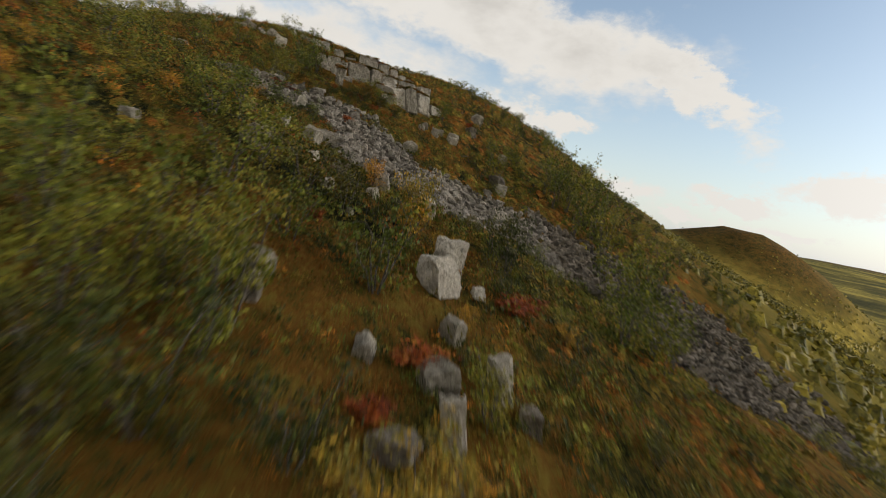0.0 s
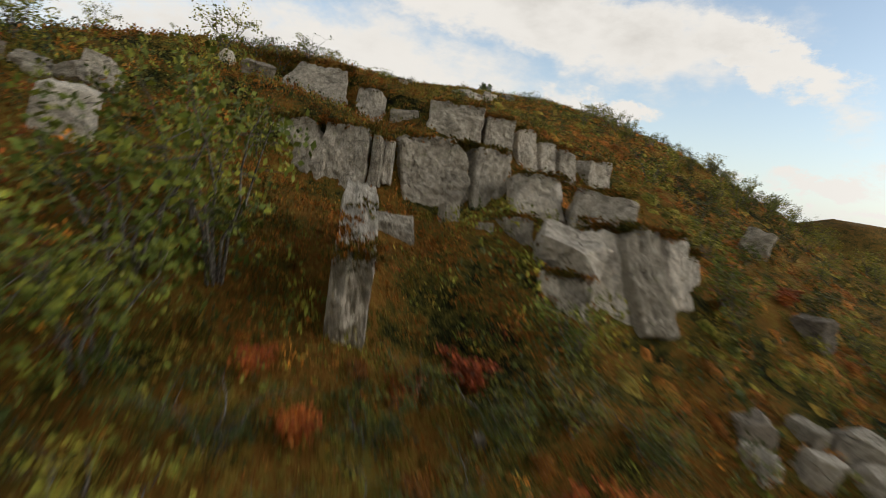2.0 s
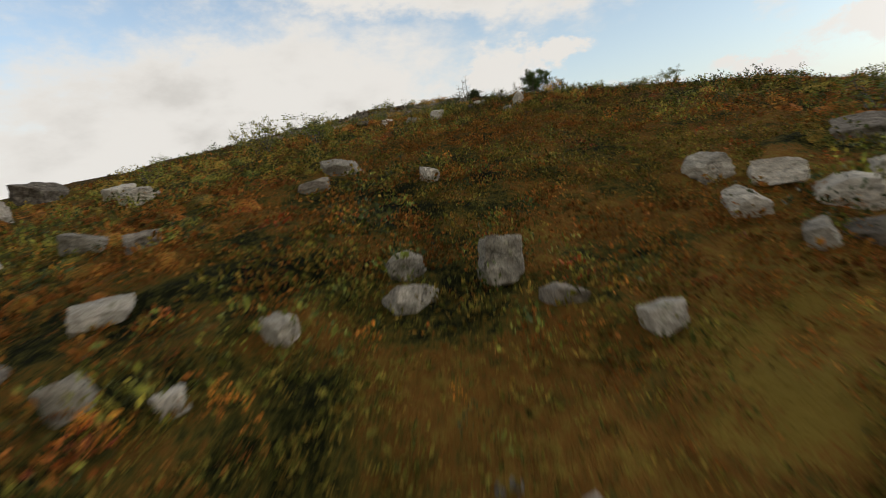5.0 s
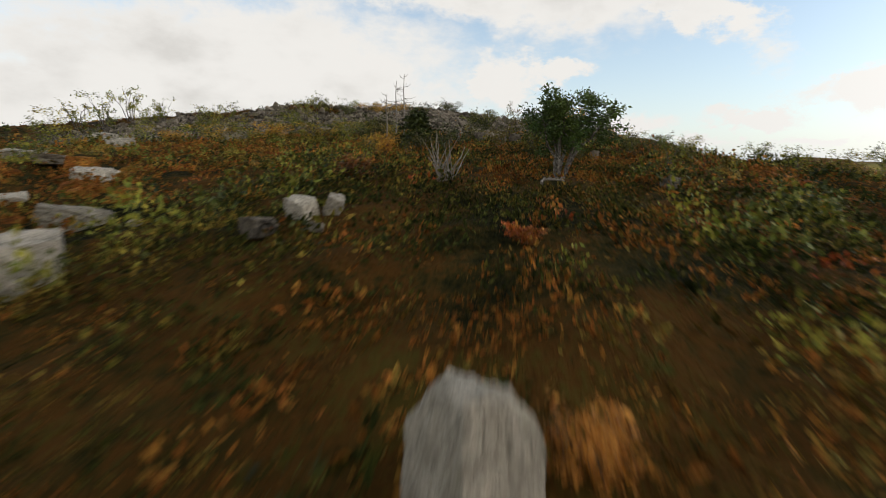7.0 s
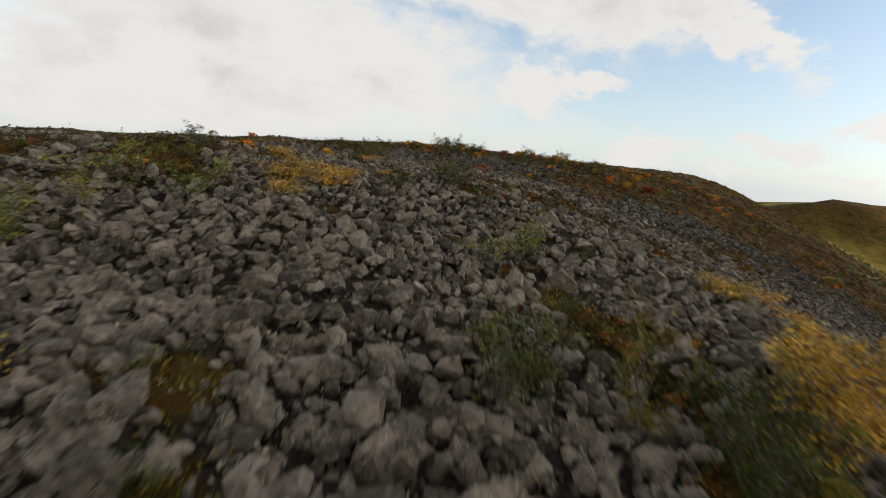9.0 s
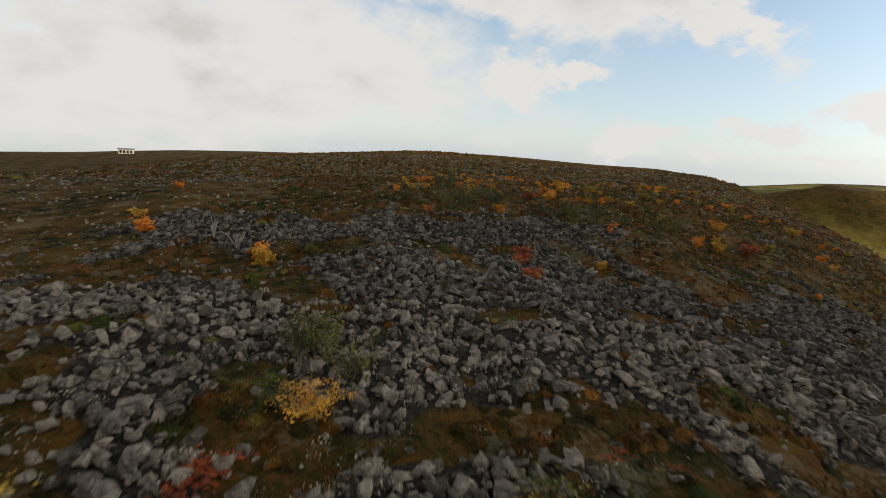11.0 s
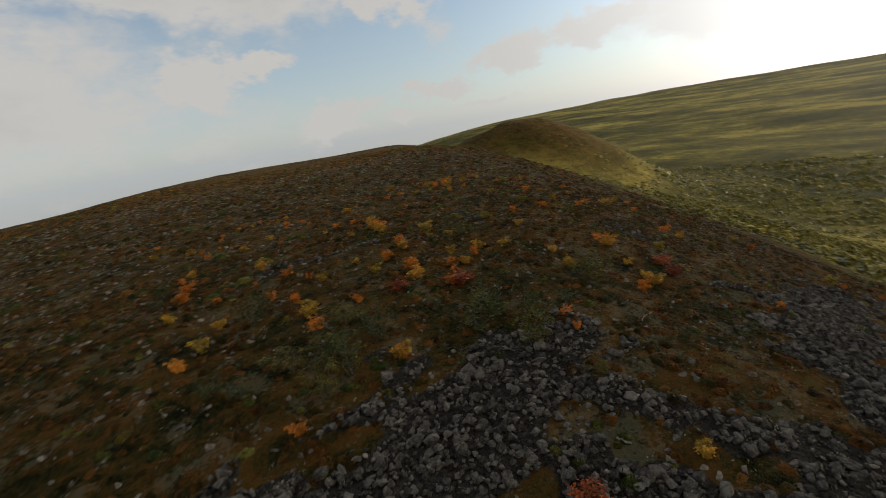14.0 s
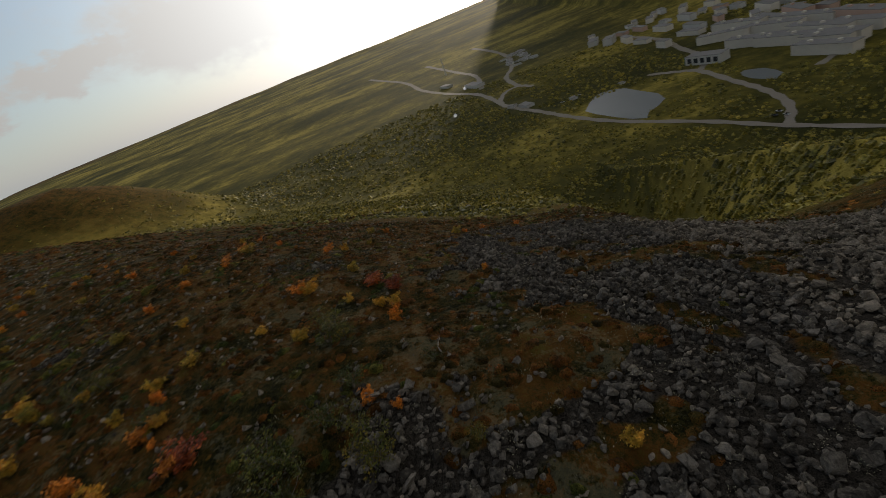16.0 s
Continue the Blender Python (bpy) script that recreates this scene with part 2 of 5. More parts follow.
def rock_material(name, light, dark, lichen=(0.30, 0.31, 0.22), lichen_at=0.58):
    mat, s, b = material(name, 0.95, 0.1)
    p = place(s)
    rnd = s.n("ShaderNodeNewGeometry").outputs["Random Per Island"]
    one = s.n("ShaderNodeObjectInfo").outputs["Random"]
    r = s.math("FRACT", s.math("ADD", rnd, s.math("MULTIPLY", one, 3.7)))
    grain = s.noise(p, 7.0, 7.0, 0.68)
    fleck = s.noise(p, 45.0, 4.0, 0.65)
    base = s.mix(s.math("ADD", s.math("MULTIPLY", s.step(grain, 0.3, 0.7), 0.7), s.math("MULTIPLY", s.math("SUBTRACT", r, 0.4), 0.9)), dark, light)
    stain = s.step(s.noise(p, 1.7, 6.0, 0.65, 4.0), 0.5, 0.68)
    base = s.mix(s.math("MULTIPLY", stain, 0.5), base, (0.07, 0.062, 0.052))
    crack = s.n("ShaderNodeTexVoronoi", {"feature": "DISTANCE_TO_EDGE"}, Vector=s.vmath("ADD", p, s.n("ShaderNodeTexNoise", Vector=p, Scale=2.0, Detail=4.0).outputs["Color"]).outputs[0], Scale=0.9).outputs["Distance"]
    split = s.math("SUBTRACT", 1.0, s.step(crack, 0.0, 0.014))
    base = s.mix(s.math("MULTIPLY", split, 0.4), base, (0.03, 0.027, 0.022))
    spots = s.step(s.noise(p, 5.5, 6.0, 0.7, 9.0), lichen_at, lichen_at + 0.1)
    base = s.mix(s.math("MULTIPLY", spots, 0.7), base, lichen)
    base = s.mix(s.math("MULTIPLY", s.step(fleck, 0.45, 0.66), 0.55), base, (0.04, 0.037, 0.033))
    s.put(b.inputs["Base Color"], base)
    rel = s.math("SUBTRACT", s.math("ADD", grain, s.math("MULTIPLY", fleck, 0.35)), s.math("MULTIPLY", split, 0.6))
    bump(s, b, rel, 1.0, 0.09)
    return mat


def leaf_material(name, colours, patch=0.45, rough=0.6, relief=False):
    """Leaves of several hues: each leaf its own, and whole patches that lean one way."""
    mat, s, b = material(name, 0.8 if relief else rough, 0.05 if relief else 0.2)
    p = place(s)
    rnd = s.n("ShaderNodeNewGeometry").outputs["Random Per Island"]
    one = s.n("ShaderNodeObjectInfo").outputs["Random"]
    f = s.math("ADD", s.math("MULTIPLY", s.noise(p, patch, 4.0, 0.6, 2.0), 0.9), s.math("MULTIPLY", s.math("SUBTRACT", rnd, 0.5), 0.34))
    f = s.math("ADD", f, s.math("MULTIPLY", s.math("SUBTRACT", one, 0.5), 0.35))
    fine = s.noise(p, 16.0, 4.0, 0.7, 5.0)
    f = s.math("ADD", f, s.math("MULTIPLY", s.math("SUBTRACT", s.noise(p, 1.5, 3.0, 0.6, 14.0), 0.5), 0.9))
    f = s.math("ADD", f, s.math("MULTIPLY", s.math("SUBTRACT", fine, 0.5), 0.8 if relief else 0.15))
    n = len(colours)
    col = s.ramp(f, [(0.22 + 0.56 * i / (n - 1), c) for i, c in enumerate(colours)])
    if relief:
        # shade between the leaves, painted in as dark specks
        shade_gap = s.step(s.noise(p, 30.0, 3.0, 0.7, 8.0), 0.36, 0.52)
        col = s.mix(shade_gap, [c * 0.22 for c in colours[0]], col)
        bump(s, b, s.math("ADD", fine, s.math("MULTIPLY", s.noise(p, 50.0, 3.0, 0.7), 0.6)), 1.0, 0.12)
    # each plant has its own depth of colour
    own = s.math("FRACT", s.math("MULTIPLY", s.math("ADD", rnd, one), 7.31))
    bush = s.step(s.noise(p, 2.4, 3.0, 0.6, 11.0), 0.36, 0.64)
    depth = s.math("ADD", 0.42, s.math("ADD", s.math("MULTIPLY", s.math("POWER", own, 1.6), 0.65), s.math("MULTIPLY", bush, 0.85 if relief else 0.6)))
    deep = s.vmath("SCALE", col)
    s.put(deep.inputs["Scale"], depth)
    s.put(b.inputs["Base Color"], deep.outputs[0])
    return mat


ROCK_PALE = rock_material("pale_granite", (0.76, 0.68, 0.55), (0.32, 0.28, 0.215), (0.34, 0.325, 0.2), 0.57)
ROCK_MID = rock_material("broken_granite", (0.54, 0.475, 0.385), (0.13, 0.112, 0.088), (0.33, 0.315, 0.2), 0.57)
ROCK_GREY = rock_material("grey_scree", (0.40, 0.336, 0.258), (0.09, 0.075, 0.056), (0.42, 0.395, 0.27), 0.565)
# darker copy of the grey rock: on the plateau, painted backlit shade
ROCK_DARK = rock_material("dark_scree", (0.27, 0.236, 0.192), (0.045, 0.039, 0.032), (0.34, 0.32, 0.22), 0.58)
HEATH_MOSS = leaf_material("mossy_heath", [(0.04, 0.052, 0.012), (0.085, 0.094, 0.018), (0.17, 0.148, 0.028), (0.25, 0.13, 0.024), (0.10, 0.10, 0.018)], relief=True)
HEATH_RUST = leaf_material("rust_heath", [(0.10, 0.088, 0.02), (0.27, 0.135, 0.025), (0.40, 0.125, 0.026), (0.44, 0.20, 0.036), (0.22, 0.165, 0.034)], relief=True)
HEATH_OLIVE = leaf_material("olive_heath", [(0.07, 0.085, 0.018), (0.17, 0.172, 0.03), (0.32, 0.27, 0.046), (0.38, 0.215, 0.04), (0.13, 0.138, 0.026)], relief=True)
RED_LEAF = leaf_material("red_leaf", [(0.15, 0.035, 0.01), (0.32, 0.06, 0.014), (0.44, 0.12, 0.02), (0.46, 0.2, 0.03)])
GREEN_LEAF = leaf_material("birch_green", [(0.085, 0.11, 0.015), (0.17, 0.19, 0.024), (0.28, 0.26, 0.032), (0.36, 0.27, 0.035)])
GOLD_LEAF = leaf_material("birch_gold", [(0.22, 0.19, 0.03), (0.46, 0.29, 0.035), (0.64, 0.35, 0.04), (0.55, 0.23, 0.03)])
RUSSET_LEAF = leaf_material("russet_leaf", [(0.17, 0.06, 0.013), (0.32, 0.12, 0.018), (0.44, 0.19, 0.026)])
ORANGE_LEAF = leaf_material("orange_leaf", [(0.52, 0.19, 0.025), (0.78, 0.26, 0.03), (0.80, 0.40, 0.045)])
# brown plateau heath, its colours darkened further for backlit shade
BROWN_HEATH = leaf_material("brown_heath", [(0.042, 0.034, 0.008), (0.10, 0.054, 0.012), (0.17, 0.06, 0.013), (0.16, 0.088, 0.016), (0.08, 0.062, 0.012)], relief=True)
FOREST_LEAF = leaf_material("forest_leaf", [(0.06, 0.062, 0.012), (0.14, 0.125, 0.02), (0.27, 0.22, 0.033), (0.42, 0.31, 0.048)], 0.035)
DARK_LEAF = leaf_material("dark_birch", [(0.03, 0.042, 0.007), (0.06, 0.072, 0.010), (0.12, 0.115, 0.016), (0.19, 0.13, 0.018)])


def bark_material(name, pale, dark):
    mat, s, b = material(name, 0.85, 0.2)
    p = place(s)
    n = s.noise(p, 22.0, 5.0, 0.65)
    s.put(b.inputs["Base Color"], s.mix(s.step(n, 0.42, 0.62), dark, pale))
    bump(s, b, n, 0.4, 0.01)
    return mat


BARK = bark_material("birch_bark", (0.24, 0.215, 0.18), (0.07, 0.058, 0.046))
DEAD = bark_material("dead_wood", (0.40, 0.36, 0.30), (0.20, 0.17, 0.14))


def ground_material():
    mat, s, b = material("tundra", 0.95, 0.04)
    p = place(s)
    n1 = s.noise(p, 0.16, 6.0, 0.6)
    n2 = s.noise(p, 0.9, 6.0, 0.62, 3.0)
    n3 = s.noise(p, 7.0, 5.0, 0.65, 5.0)
    f = s.math("ADD", s.math("MULTIPLY", n1, 0.45), s.math("MULTIPLY", n2, 0.55))
    f = s.math("ADD", f, s.math("MULTIPLY", s.math("SUBTRACT", n3, 0.5), 0.3))
    n4 = s.noise(p, 26.0, 4.0, 0.7, 7.0)
    f = s.math("ADD", f, s.math("MULTIPLY", s.math("SUBTRACT", n4, 0.5), 0.35))
    f = s.math("ADD", s.math("MULTIPLY", s.math("SUBTRACT", f, 0.5), 1.7), 0.5)
    # low stops of both ramps: shade under the tufts, painted near-black
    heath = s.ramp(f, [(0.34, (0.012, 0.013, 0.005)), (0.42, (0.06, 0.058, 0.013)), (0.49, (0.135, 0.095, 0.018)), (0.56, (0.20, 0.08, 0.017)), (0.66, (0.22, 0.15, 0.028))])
    # upland copy of the ramp, browner and also dimmed for the backlit plateau
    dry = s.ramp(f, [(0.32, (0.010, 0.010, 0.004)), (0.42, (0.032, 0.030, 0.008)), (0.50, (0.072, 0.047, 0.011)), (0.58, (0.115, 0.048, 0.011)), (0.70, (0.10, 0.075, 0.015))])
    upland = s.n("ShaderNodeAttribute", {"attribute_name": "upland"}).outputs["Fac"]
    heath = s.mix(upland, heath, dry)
    # pale reindeer moss in specks
    moss = s.step(s.math("ADD", s.math("MULTIPLY", s.noise(p, 0.5, 4.0, 0.6, 8.0), 0.6), s.math("MULTIPLY", s.noise(p, 5.0, 4.0, 0.7, 6.0), 0.4)), 0.515, 0.575)
    moss = s.math("MULTIPLY", moss, s.n("ShaderNodeAttribute", {"attribute_name": "mossy"}).outputs["Fac"])
    heath = s.mix(s.math("MULTIPLY", moss, 0.25), heath, (0.28, 0.255, 0.16))
    # gravel under the scree, its colour darkened for the shade between stones
    shaded_gravel = s.mix(s.step(s.math("ADD", s.math("MULTIPLY", n3, 0.5), s.math("MULTIPLY", n4, 0.5)), 0.38, 0.62), (0.008, 0.007, 0.0055), (0.075, 0.064, 0.051))
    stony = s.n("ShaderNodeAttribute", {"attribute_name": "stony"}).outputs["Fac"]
    col = s.mix(s.step(s.math("ADD", stony, s.math("MULTIPLY", s.math("SUBTRACT", n2, 0.5), 0.8)), 0.4, 0.62), heath, shaded_gravel)
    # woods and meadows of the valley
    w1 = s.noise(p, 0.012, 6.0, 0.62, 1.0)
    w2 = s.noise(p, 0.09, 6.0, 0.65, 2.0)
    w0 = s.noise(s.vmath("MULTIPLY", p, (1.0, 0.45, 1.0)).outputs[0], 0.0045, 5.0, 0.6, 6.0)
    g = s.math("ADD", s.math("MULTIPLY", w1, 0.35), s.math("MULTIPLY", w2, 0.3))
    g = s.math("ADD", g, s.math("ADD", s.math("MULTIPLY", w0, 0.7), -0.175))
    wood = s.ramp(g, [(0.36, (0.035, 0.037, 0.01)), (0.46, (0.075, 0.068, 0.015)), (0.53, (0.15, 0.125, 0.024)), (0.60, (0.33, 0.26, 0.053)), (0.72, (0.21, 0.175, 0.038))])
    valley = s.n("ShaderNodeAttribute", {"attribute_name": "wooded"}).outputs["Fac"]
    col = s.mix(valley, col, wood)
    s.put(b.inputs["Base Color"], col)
    bump(s, b, s.math("ADD", s.math("ADD", n3, s.math("MULTIPLY", n4, 0.4)), s.math("MULTIPLY", n2, 1.5)), 1.0, 0.16)
    return mat


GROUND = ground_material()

# ---- mesh helpers ----


def raw_mesh(name, verts, faces, mat, smooth=False):
    """A mesh from arrays of vertices and of faces that all have one number of corners."""
    me = bpy.data.meshes.new(name)
    verts, faces = np.asarray(verts, np.float32), np.asarray(faces, np.int32)
    me.vertices.add(len(verts))
    me.vertices.foreach_set("co", verts.ravel())
    n = faces.shape[1]
    me.loops.add(faces.size)
    me.loops.foreach_set("vertex_index", faces.ravel())
    me.polygons.add(len(faces))
    me.polygons.foreach_set("loop_start", np.arange(0, faces.size, n, dtype=np.int32))
    me.polygons.foreach_set("use_smooth", np.full(len(faces), smooth))
    me.update(calc_edges=True)
    me.materials.append(mat)
    return me


def part(name, data, parent, label="", kind=""):
    ob = new(name, data)
    ob.parent = parent
    return tagged(ob, label, kind=kind)


def thing(name, label, category, group="", kind="", at=(0, 0, 0)):
    ob = new(name)
    ob.location = at
    return tagged(ob, label, category, group, kind)


def bm_mesh(name, bm, mat, smooth=False):
    me = bpy.data.meshes.new(name)
    bm.to_mesh(me)
    bm.free()
    for poly in me.polygons:
        poly.use_smooth = smooth
    for m in (mat if isinstance(mat, (list, tuple)) else (mat,)):
        me.materials.append(m)
    return me


def turns(r, n, tilt):
    """n random rotations: any heading, tilted by up to tilt."""
    a, b, c = r.uniform(0, 2 * np.pi, n), r.normal(0, tilt, n), r.normal(0, tilt, n)
    ca, sa, cb, sb, cc, sc = np.cos(a), np.sin(a), np.cos(b), np.sin(b), np.cos(c), np.sin(c)
    z = np.zeros(n)
    o = np.ones(n)
    ra = np.array([[ca, -sa, z], [sa, ca, z], [z, z, o]]).transpose(2, 0, 1)
    rb = np.array([[o, z, z], [z, cb, -sb], [z, sb, cb]]).transpose(2, 0, 1)
    rc = np.array([[cc, z, sc], [z, o, z], [-sc, z, cc]]).transpose(2, 0, 1)
    return ra @ rb @ rc


def scatter(proto, places, sizes, rots, slope=None):
    """Many copies of one small mesh (vertices, faces) as arrays."""
    v, f = proto
    n = len(places)
    verts = np.einsum("nij,nvj->nvi", rots, v[None] * sizes[:, None, :]) + places[:, None, :]
    if slope is not None:
        verts[:, :, 2] += ((verts - places[:, None, :])[:, :, :2] * slope[:, None, :]).sum(-1)
    faces = f[None] + (np.arange(n) * len(v))[:, None, None]
    return verts.reshape(-1, 3), faces.reshape(-1, f.shape[1])


def hull_rock(seed, points=13, box=0.55):
    """An angular broken stone about 1 across: the hull of points pushed towards a block."""
    r = np.random.RandomState(seed)
    q = r.normal(size=(points, 3))
    q /= np.linalg.norm(q, axis=1)[:, None]
    q /= (np.abs(q) ** 5).sum(1)[:, None] ** (0.2 * box + 0.02)
    q *= r.uniform(0.85, 1.05, (points, 1)) * 0.5
    bm = bmesh.new()
    for co in q:
        bm.verts.new(co)
    got = bmesh.ops.convex_hull(bm, input=bm.verts)
    bmesh.ops.delete(bm, geom=list({g for g in got["geom_interior"] + got["geom_unused"] if isinstance(g, bmesh.types.BMVert)}), context="VERTS")
    bmesh.ops.triangulate(bm, faces=bm.faces)
    bm.verts.index_update()
    v = np.array([w.co[:] for w in bm.verts])
    f = np.array([[w.index for w in face.verts] for face in bm.faces])
    bm.free()
    return v, f


STONES = [hull_rock(40 + k, 12 + k % 4) for k in range(12)]

# ---- where things lie: stony ground, moss, woods ----
# strips of scree on the hillside: two ends and half the width
SCREE = [(-8.6, 30.2, -5.0, 30.4, 2.0), (-5.5, 30.6, 0, 27.5, 2.6), (-2, 25.5, 3, 28.5, 2.6), (2, 29, 8, 31, 2.8), (8, 31, 27, 36, 3.2), (16, 27, 34, 33, 3.6), (-12.9, 63.0, -11.7, 62.6, 0.8),
         (-30, 112, -9, 110, 6.0), (-12, 120, 4, 112, 4.5), (2, 114, 30, 140, 6.0), (-27, 145, -20, 143, 2.0), (-20, 143, -12, 146, 2.6), (-11, 145, -3, 147, 3.6), (-12, 136.5, -4, 135, 3.6), (-4, 140, 0, 137, 3.0),
         (5, 134, 12, 142, 3.2), (12, 142, 26, 146, 2.6), (-16, 129, -4, 130.5, 3.0), (-2, 132, 6, 129, 3.0), (-30, 127, -19, 132, 2.5)]


def strip(x, y, x0, y0, x1, y1, w):
    dx, dy = x1 - x0, y1 - y0
    u = np.clip(((x - x0) * dx + (y - y0) * dy) / (dx * dx + dy * dy), 0, 1)
    return np.hypot(x - x0 - u * dx, y - y0 - u * dy) / w


def stony(x, y):
    x, y = np.asarray(x, float), np.asarray(y, float)
    edge = (0.35 + 0.25 * (y > 100)) * wave(x, y, 5.0, 21) + (0.2 + 0.15 * (y > 100)) * wave(x, y, 2.2, 22)
    best = np.zeros(np.broadcast(x, y).shape)
    for s in SCREE:
        best = np.maximum(best, np.clip((1.25 + edge - strip(x, y, *s)) / 0.5, 0, 1))
    top = np.clip((y - 118) / 20, 0, 1) * np.clip((195 - y) / 20, 0, 1) * np.clip((40 - np.abs(x)) / 8, 0, 1)
    patchy = np.clip((wave(x, y, 26.0, 23) + 0.6 * wave(x, y, 7.0, 24) - 0.75) / 0.4, 0, 1) * 0.7
    return np.maximum(best, patchy * top)


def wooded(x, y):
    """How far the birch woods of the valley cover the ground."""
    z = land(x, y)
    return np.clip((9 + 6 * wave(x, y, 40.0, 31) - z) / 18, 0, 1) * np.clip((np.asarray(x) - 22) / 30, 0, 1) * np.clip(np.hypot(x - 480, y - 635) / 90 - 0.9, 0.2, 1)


# ---- ground: one sheet to the horizon ----


def spread(lo, hi, step, far, grow):
    mid = list(np.arange(lo, hi + 0.01, step))
    d, out = step, []
    a = hi
    while a < far:
        d = min(d * grow, 160)
        a += d
        out.append(a)
    d, back = step, []
    a = lo
    while a > -far:
        d = min(d * grow, 160)
        a -= d
        back.append(a)
    return np.array(back[::-1] + mid + out)


def make_ground():
    xs, ys = spread(-30, 20, 0.36, 4700, 1.08), spread(4, 158, 0.36, 4700, 1.08)
    gx, gy = np.meshgrid(xs, ys)
    v = np.stack([gx, gy, land(gx, gy)], -1).reshape(-1, 3)
    nx, ny = len(xs), len(ys)
    i = (np.arange(ny - 1)[:, None] * nx + np.arange(nx - 1)[None]).ravel()
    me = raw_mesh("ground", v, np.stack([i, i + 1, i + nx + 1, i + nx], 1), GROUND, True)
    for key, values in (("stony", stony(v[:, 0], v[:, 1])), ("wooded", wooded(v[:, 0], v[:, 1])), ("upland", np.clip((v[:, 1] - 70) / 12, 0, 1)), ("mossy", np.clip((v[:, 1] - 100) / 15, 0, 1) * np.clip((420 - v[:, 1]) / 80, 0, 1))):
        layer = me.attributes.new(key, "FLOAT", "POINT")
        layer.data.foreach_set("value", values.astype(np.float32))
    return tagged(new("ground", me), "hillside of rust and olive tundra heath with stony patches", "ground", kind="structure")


ground = make_ground()


def on_ground(r, n, x0, x1, y0, y1):
    x, y = r.uniform(x0, x1, n), r.uniform(y0, y1, n)
    return x, y


def seat(x, y, down=0.0):
    return np.stack([x, y, land(x, y) - down], -1)


def slope_at(x, y):
    return np.stack([(land(x + 0.5, y) - land(x - 0.5, y)), (land(x, y + 0.5) - land(x, y - 0.5))], -1)


# ---- scree ----
# plan of single boulders (x, y, width, height to width) and shrubs (x, y, height, width)
BOULDERS_FOOT = [(-6.2, 22.6, 0.44, 1.32), (-4.8, 21.8, 0.75, 0.81), (-4.5, 23, 0.99, 0.7), (5.5, 36.4, 1.13, 0.85), (-4, 19.1, 0.53, 0.6), (-4.3, 25.2, 0.64, 0.86), (-4.9, 22.5, 0.58, 0.6), (-5.4, 22.7, 0.54, 0.67), (5.7, 35.4, 0.88, 1), (-1.3, 33.1, 1.12, 0.58), (-7.5, 29.1, 0.85, 1), (-3.2, 20.1, 0.83, 0.49), (-1.7, 19.5, 0.45, 1.51), (0.2, 38.5, 0.7, 0.8), (1.7, 39.5, 0.95, 0.7), (-0.7, 38.8, 0.6, 0.9), (-3.9, 40.8, 1.64, 0.66), (1.6, 39, 0.8, 0.7), (-0.9, 38.2, 0.55, 0.8), (3.3, 43.5, 0.88, 1), (6.3, 42.1, 0.82, 1.26), (0.6, 39.4, 0.62, 1.16), (4, 48, 1.2, 0.83), (-5.4, 36.2, 0.2, 1), (-13.2, 39.8, 0.7, 0.54), (-13.9, 39.1, 0.4, 0.5)]
BOULDERS_START = [(1.3, 16.1, 1.31, 0.94), (-2.6, 10.4, 0.62, 0.82), (1, 14.6, 1.13, 1.04), (-2.8, 11, 0.7, 0.8), (2.3, 15.2, 0.44, 1.3), (-0.7, 19.8, 0.53, 1.34), (0.3, 20.7, 0.91, 1), (-2.9, 17, 0.49, 0.67), (-1.9, 15.8, 0.27, 1.52), (4.1, 21.1, 1.11, 0.63), (13.2, 30.3, 0.95, 0.8), (5.1, 31, 1.1, 0.62), (-1.6, 21.4, 0.68, 1), (-5.3, 17, 1.03, 0.61), (-7.4, 14.2, 0.41, 0.73)]
BOULDERS_LEDGE = [(-13.1, 43.7, 0.4, 1), (-12.1, 43.4, 0.85, 0.6), (-13.5, 39.5, 0.6, 0.5), (-15.3, 38.4, 0.8, 0.4), (-17, 38.6, 0.8, 0.4), (-14.8, 38.8, 0.87, 0.5), (-12.1, 37.9, 0.85, 0.8), (-13.6, 40.1, 0.83, 0.5), (-14.1, 39.2, 0.54, 0.5)]
BOULDERS_SLOPE = [(-11.8, 51, 0.19, 0.89), (-12.4, 50.4, 0.18, 0.83), (-12.4, 49.9, 0.12, 1.08), (-11.5, 50, 0.12, 1.33), (-12.8, 49.8, 0.39, 0.56), (-9.5, 50, 0.37, 0.41), (-10.5, 50.8, 0.11, 0.82), (-9.9, 51.7, 0.18, 0.5), (-11.3, 54.3, 0.43, 0.63), (-11.8, 54.6, 0.33, 0.61), (-11.1, 51.9, 0.37, 0.73), (-10.8, 53.3, 0.33, 0.7), (-10.2, 52.6, 0.51, 0.57), (-10.9, 52, 0.17, 1.18), (-10.5, 51.9, 0.15, 0.8), (-11.8, 53.3, 0.23, 0.57), (-13.3, 54.8, 0.27, 0.93), (-11.4, 54.6, 0.36, 0.86), (-11.5, 55.2, 0.18, 0.78), (-10.8, 54.4, 0.31, 0.58), (-10.9, 56.1, 0.23, 0.52), (-10.3, 56.6, 0.16, 0.81)]
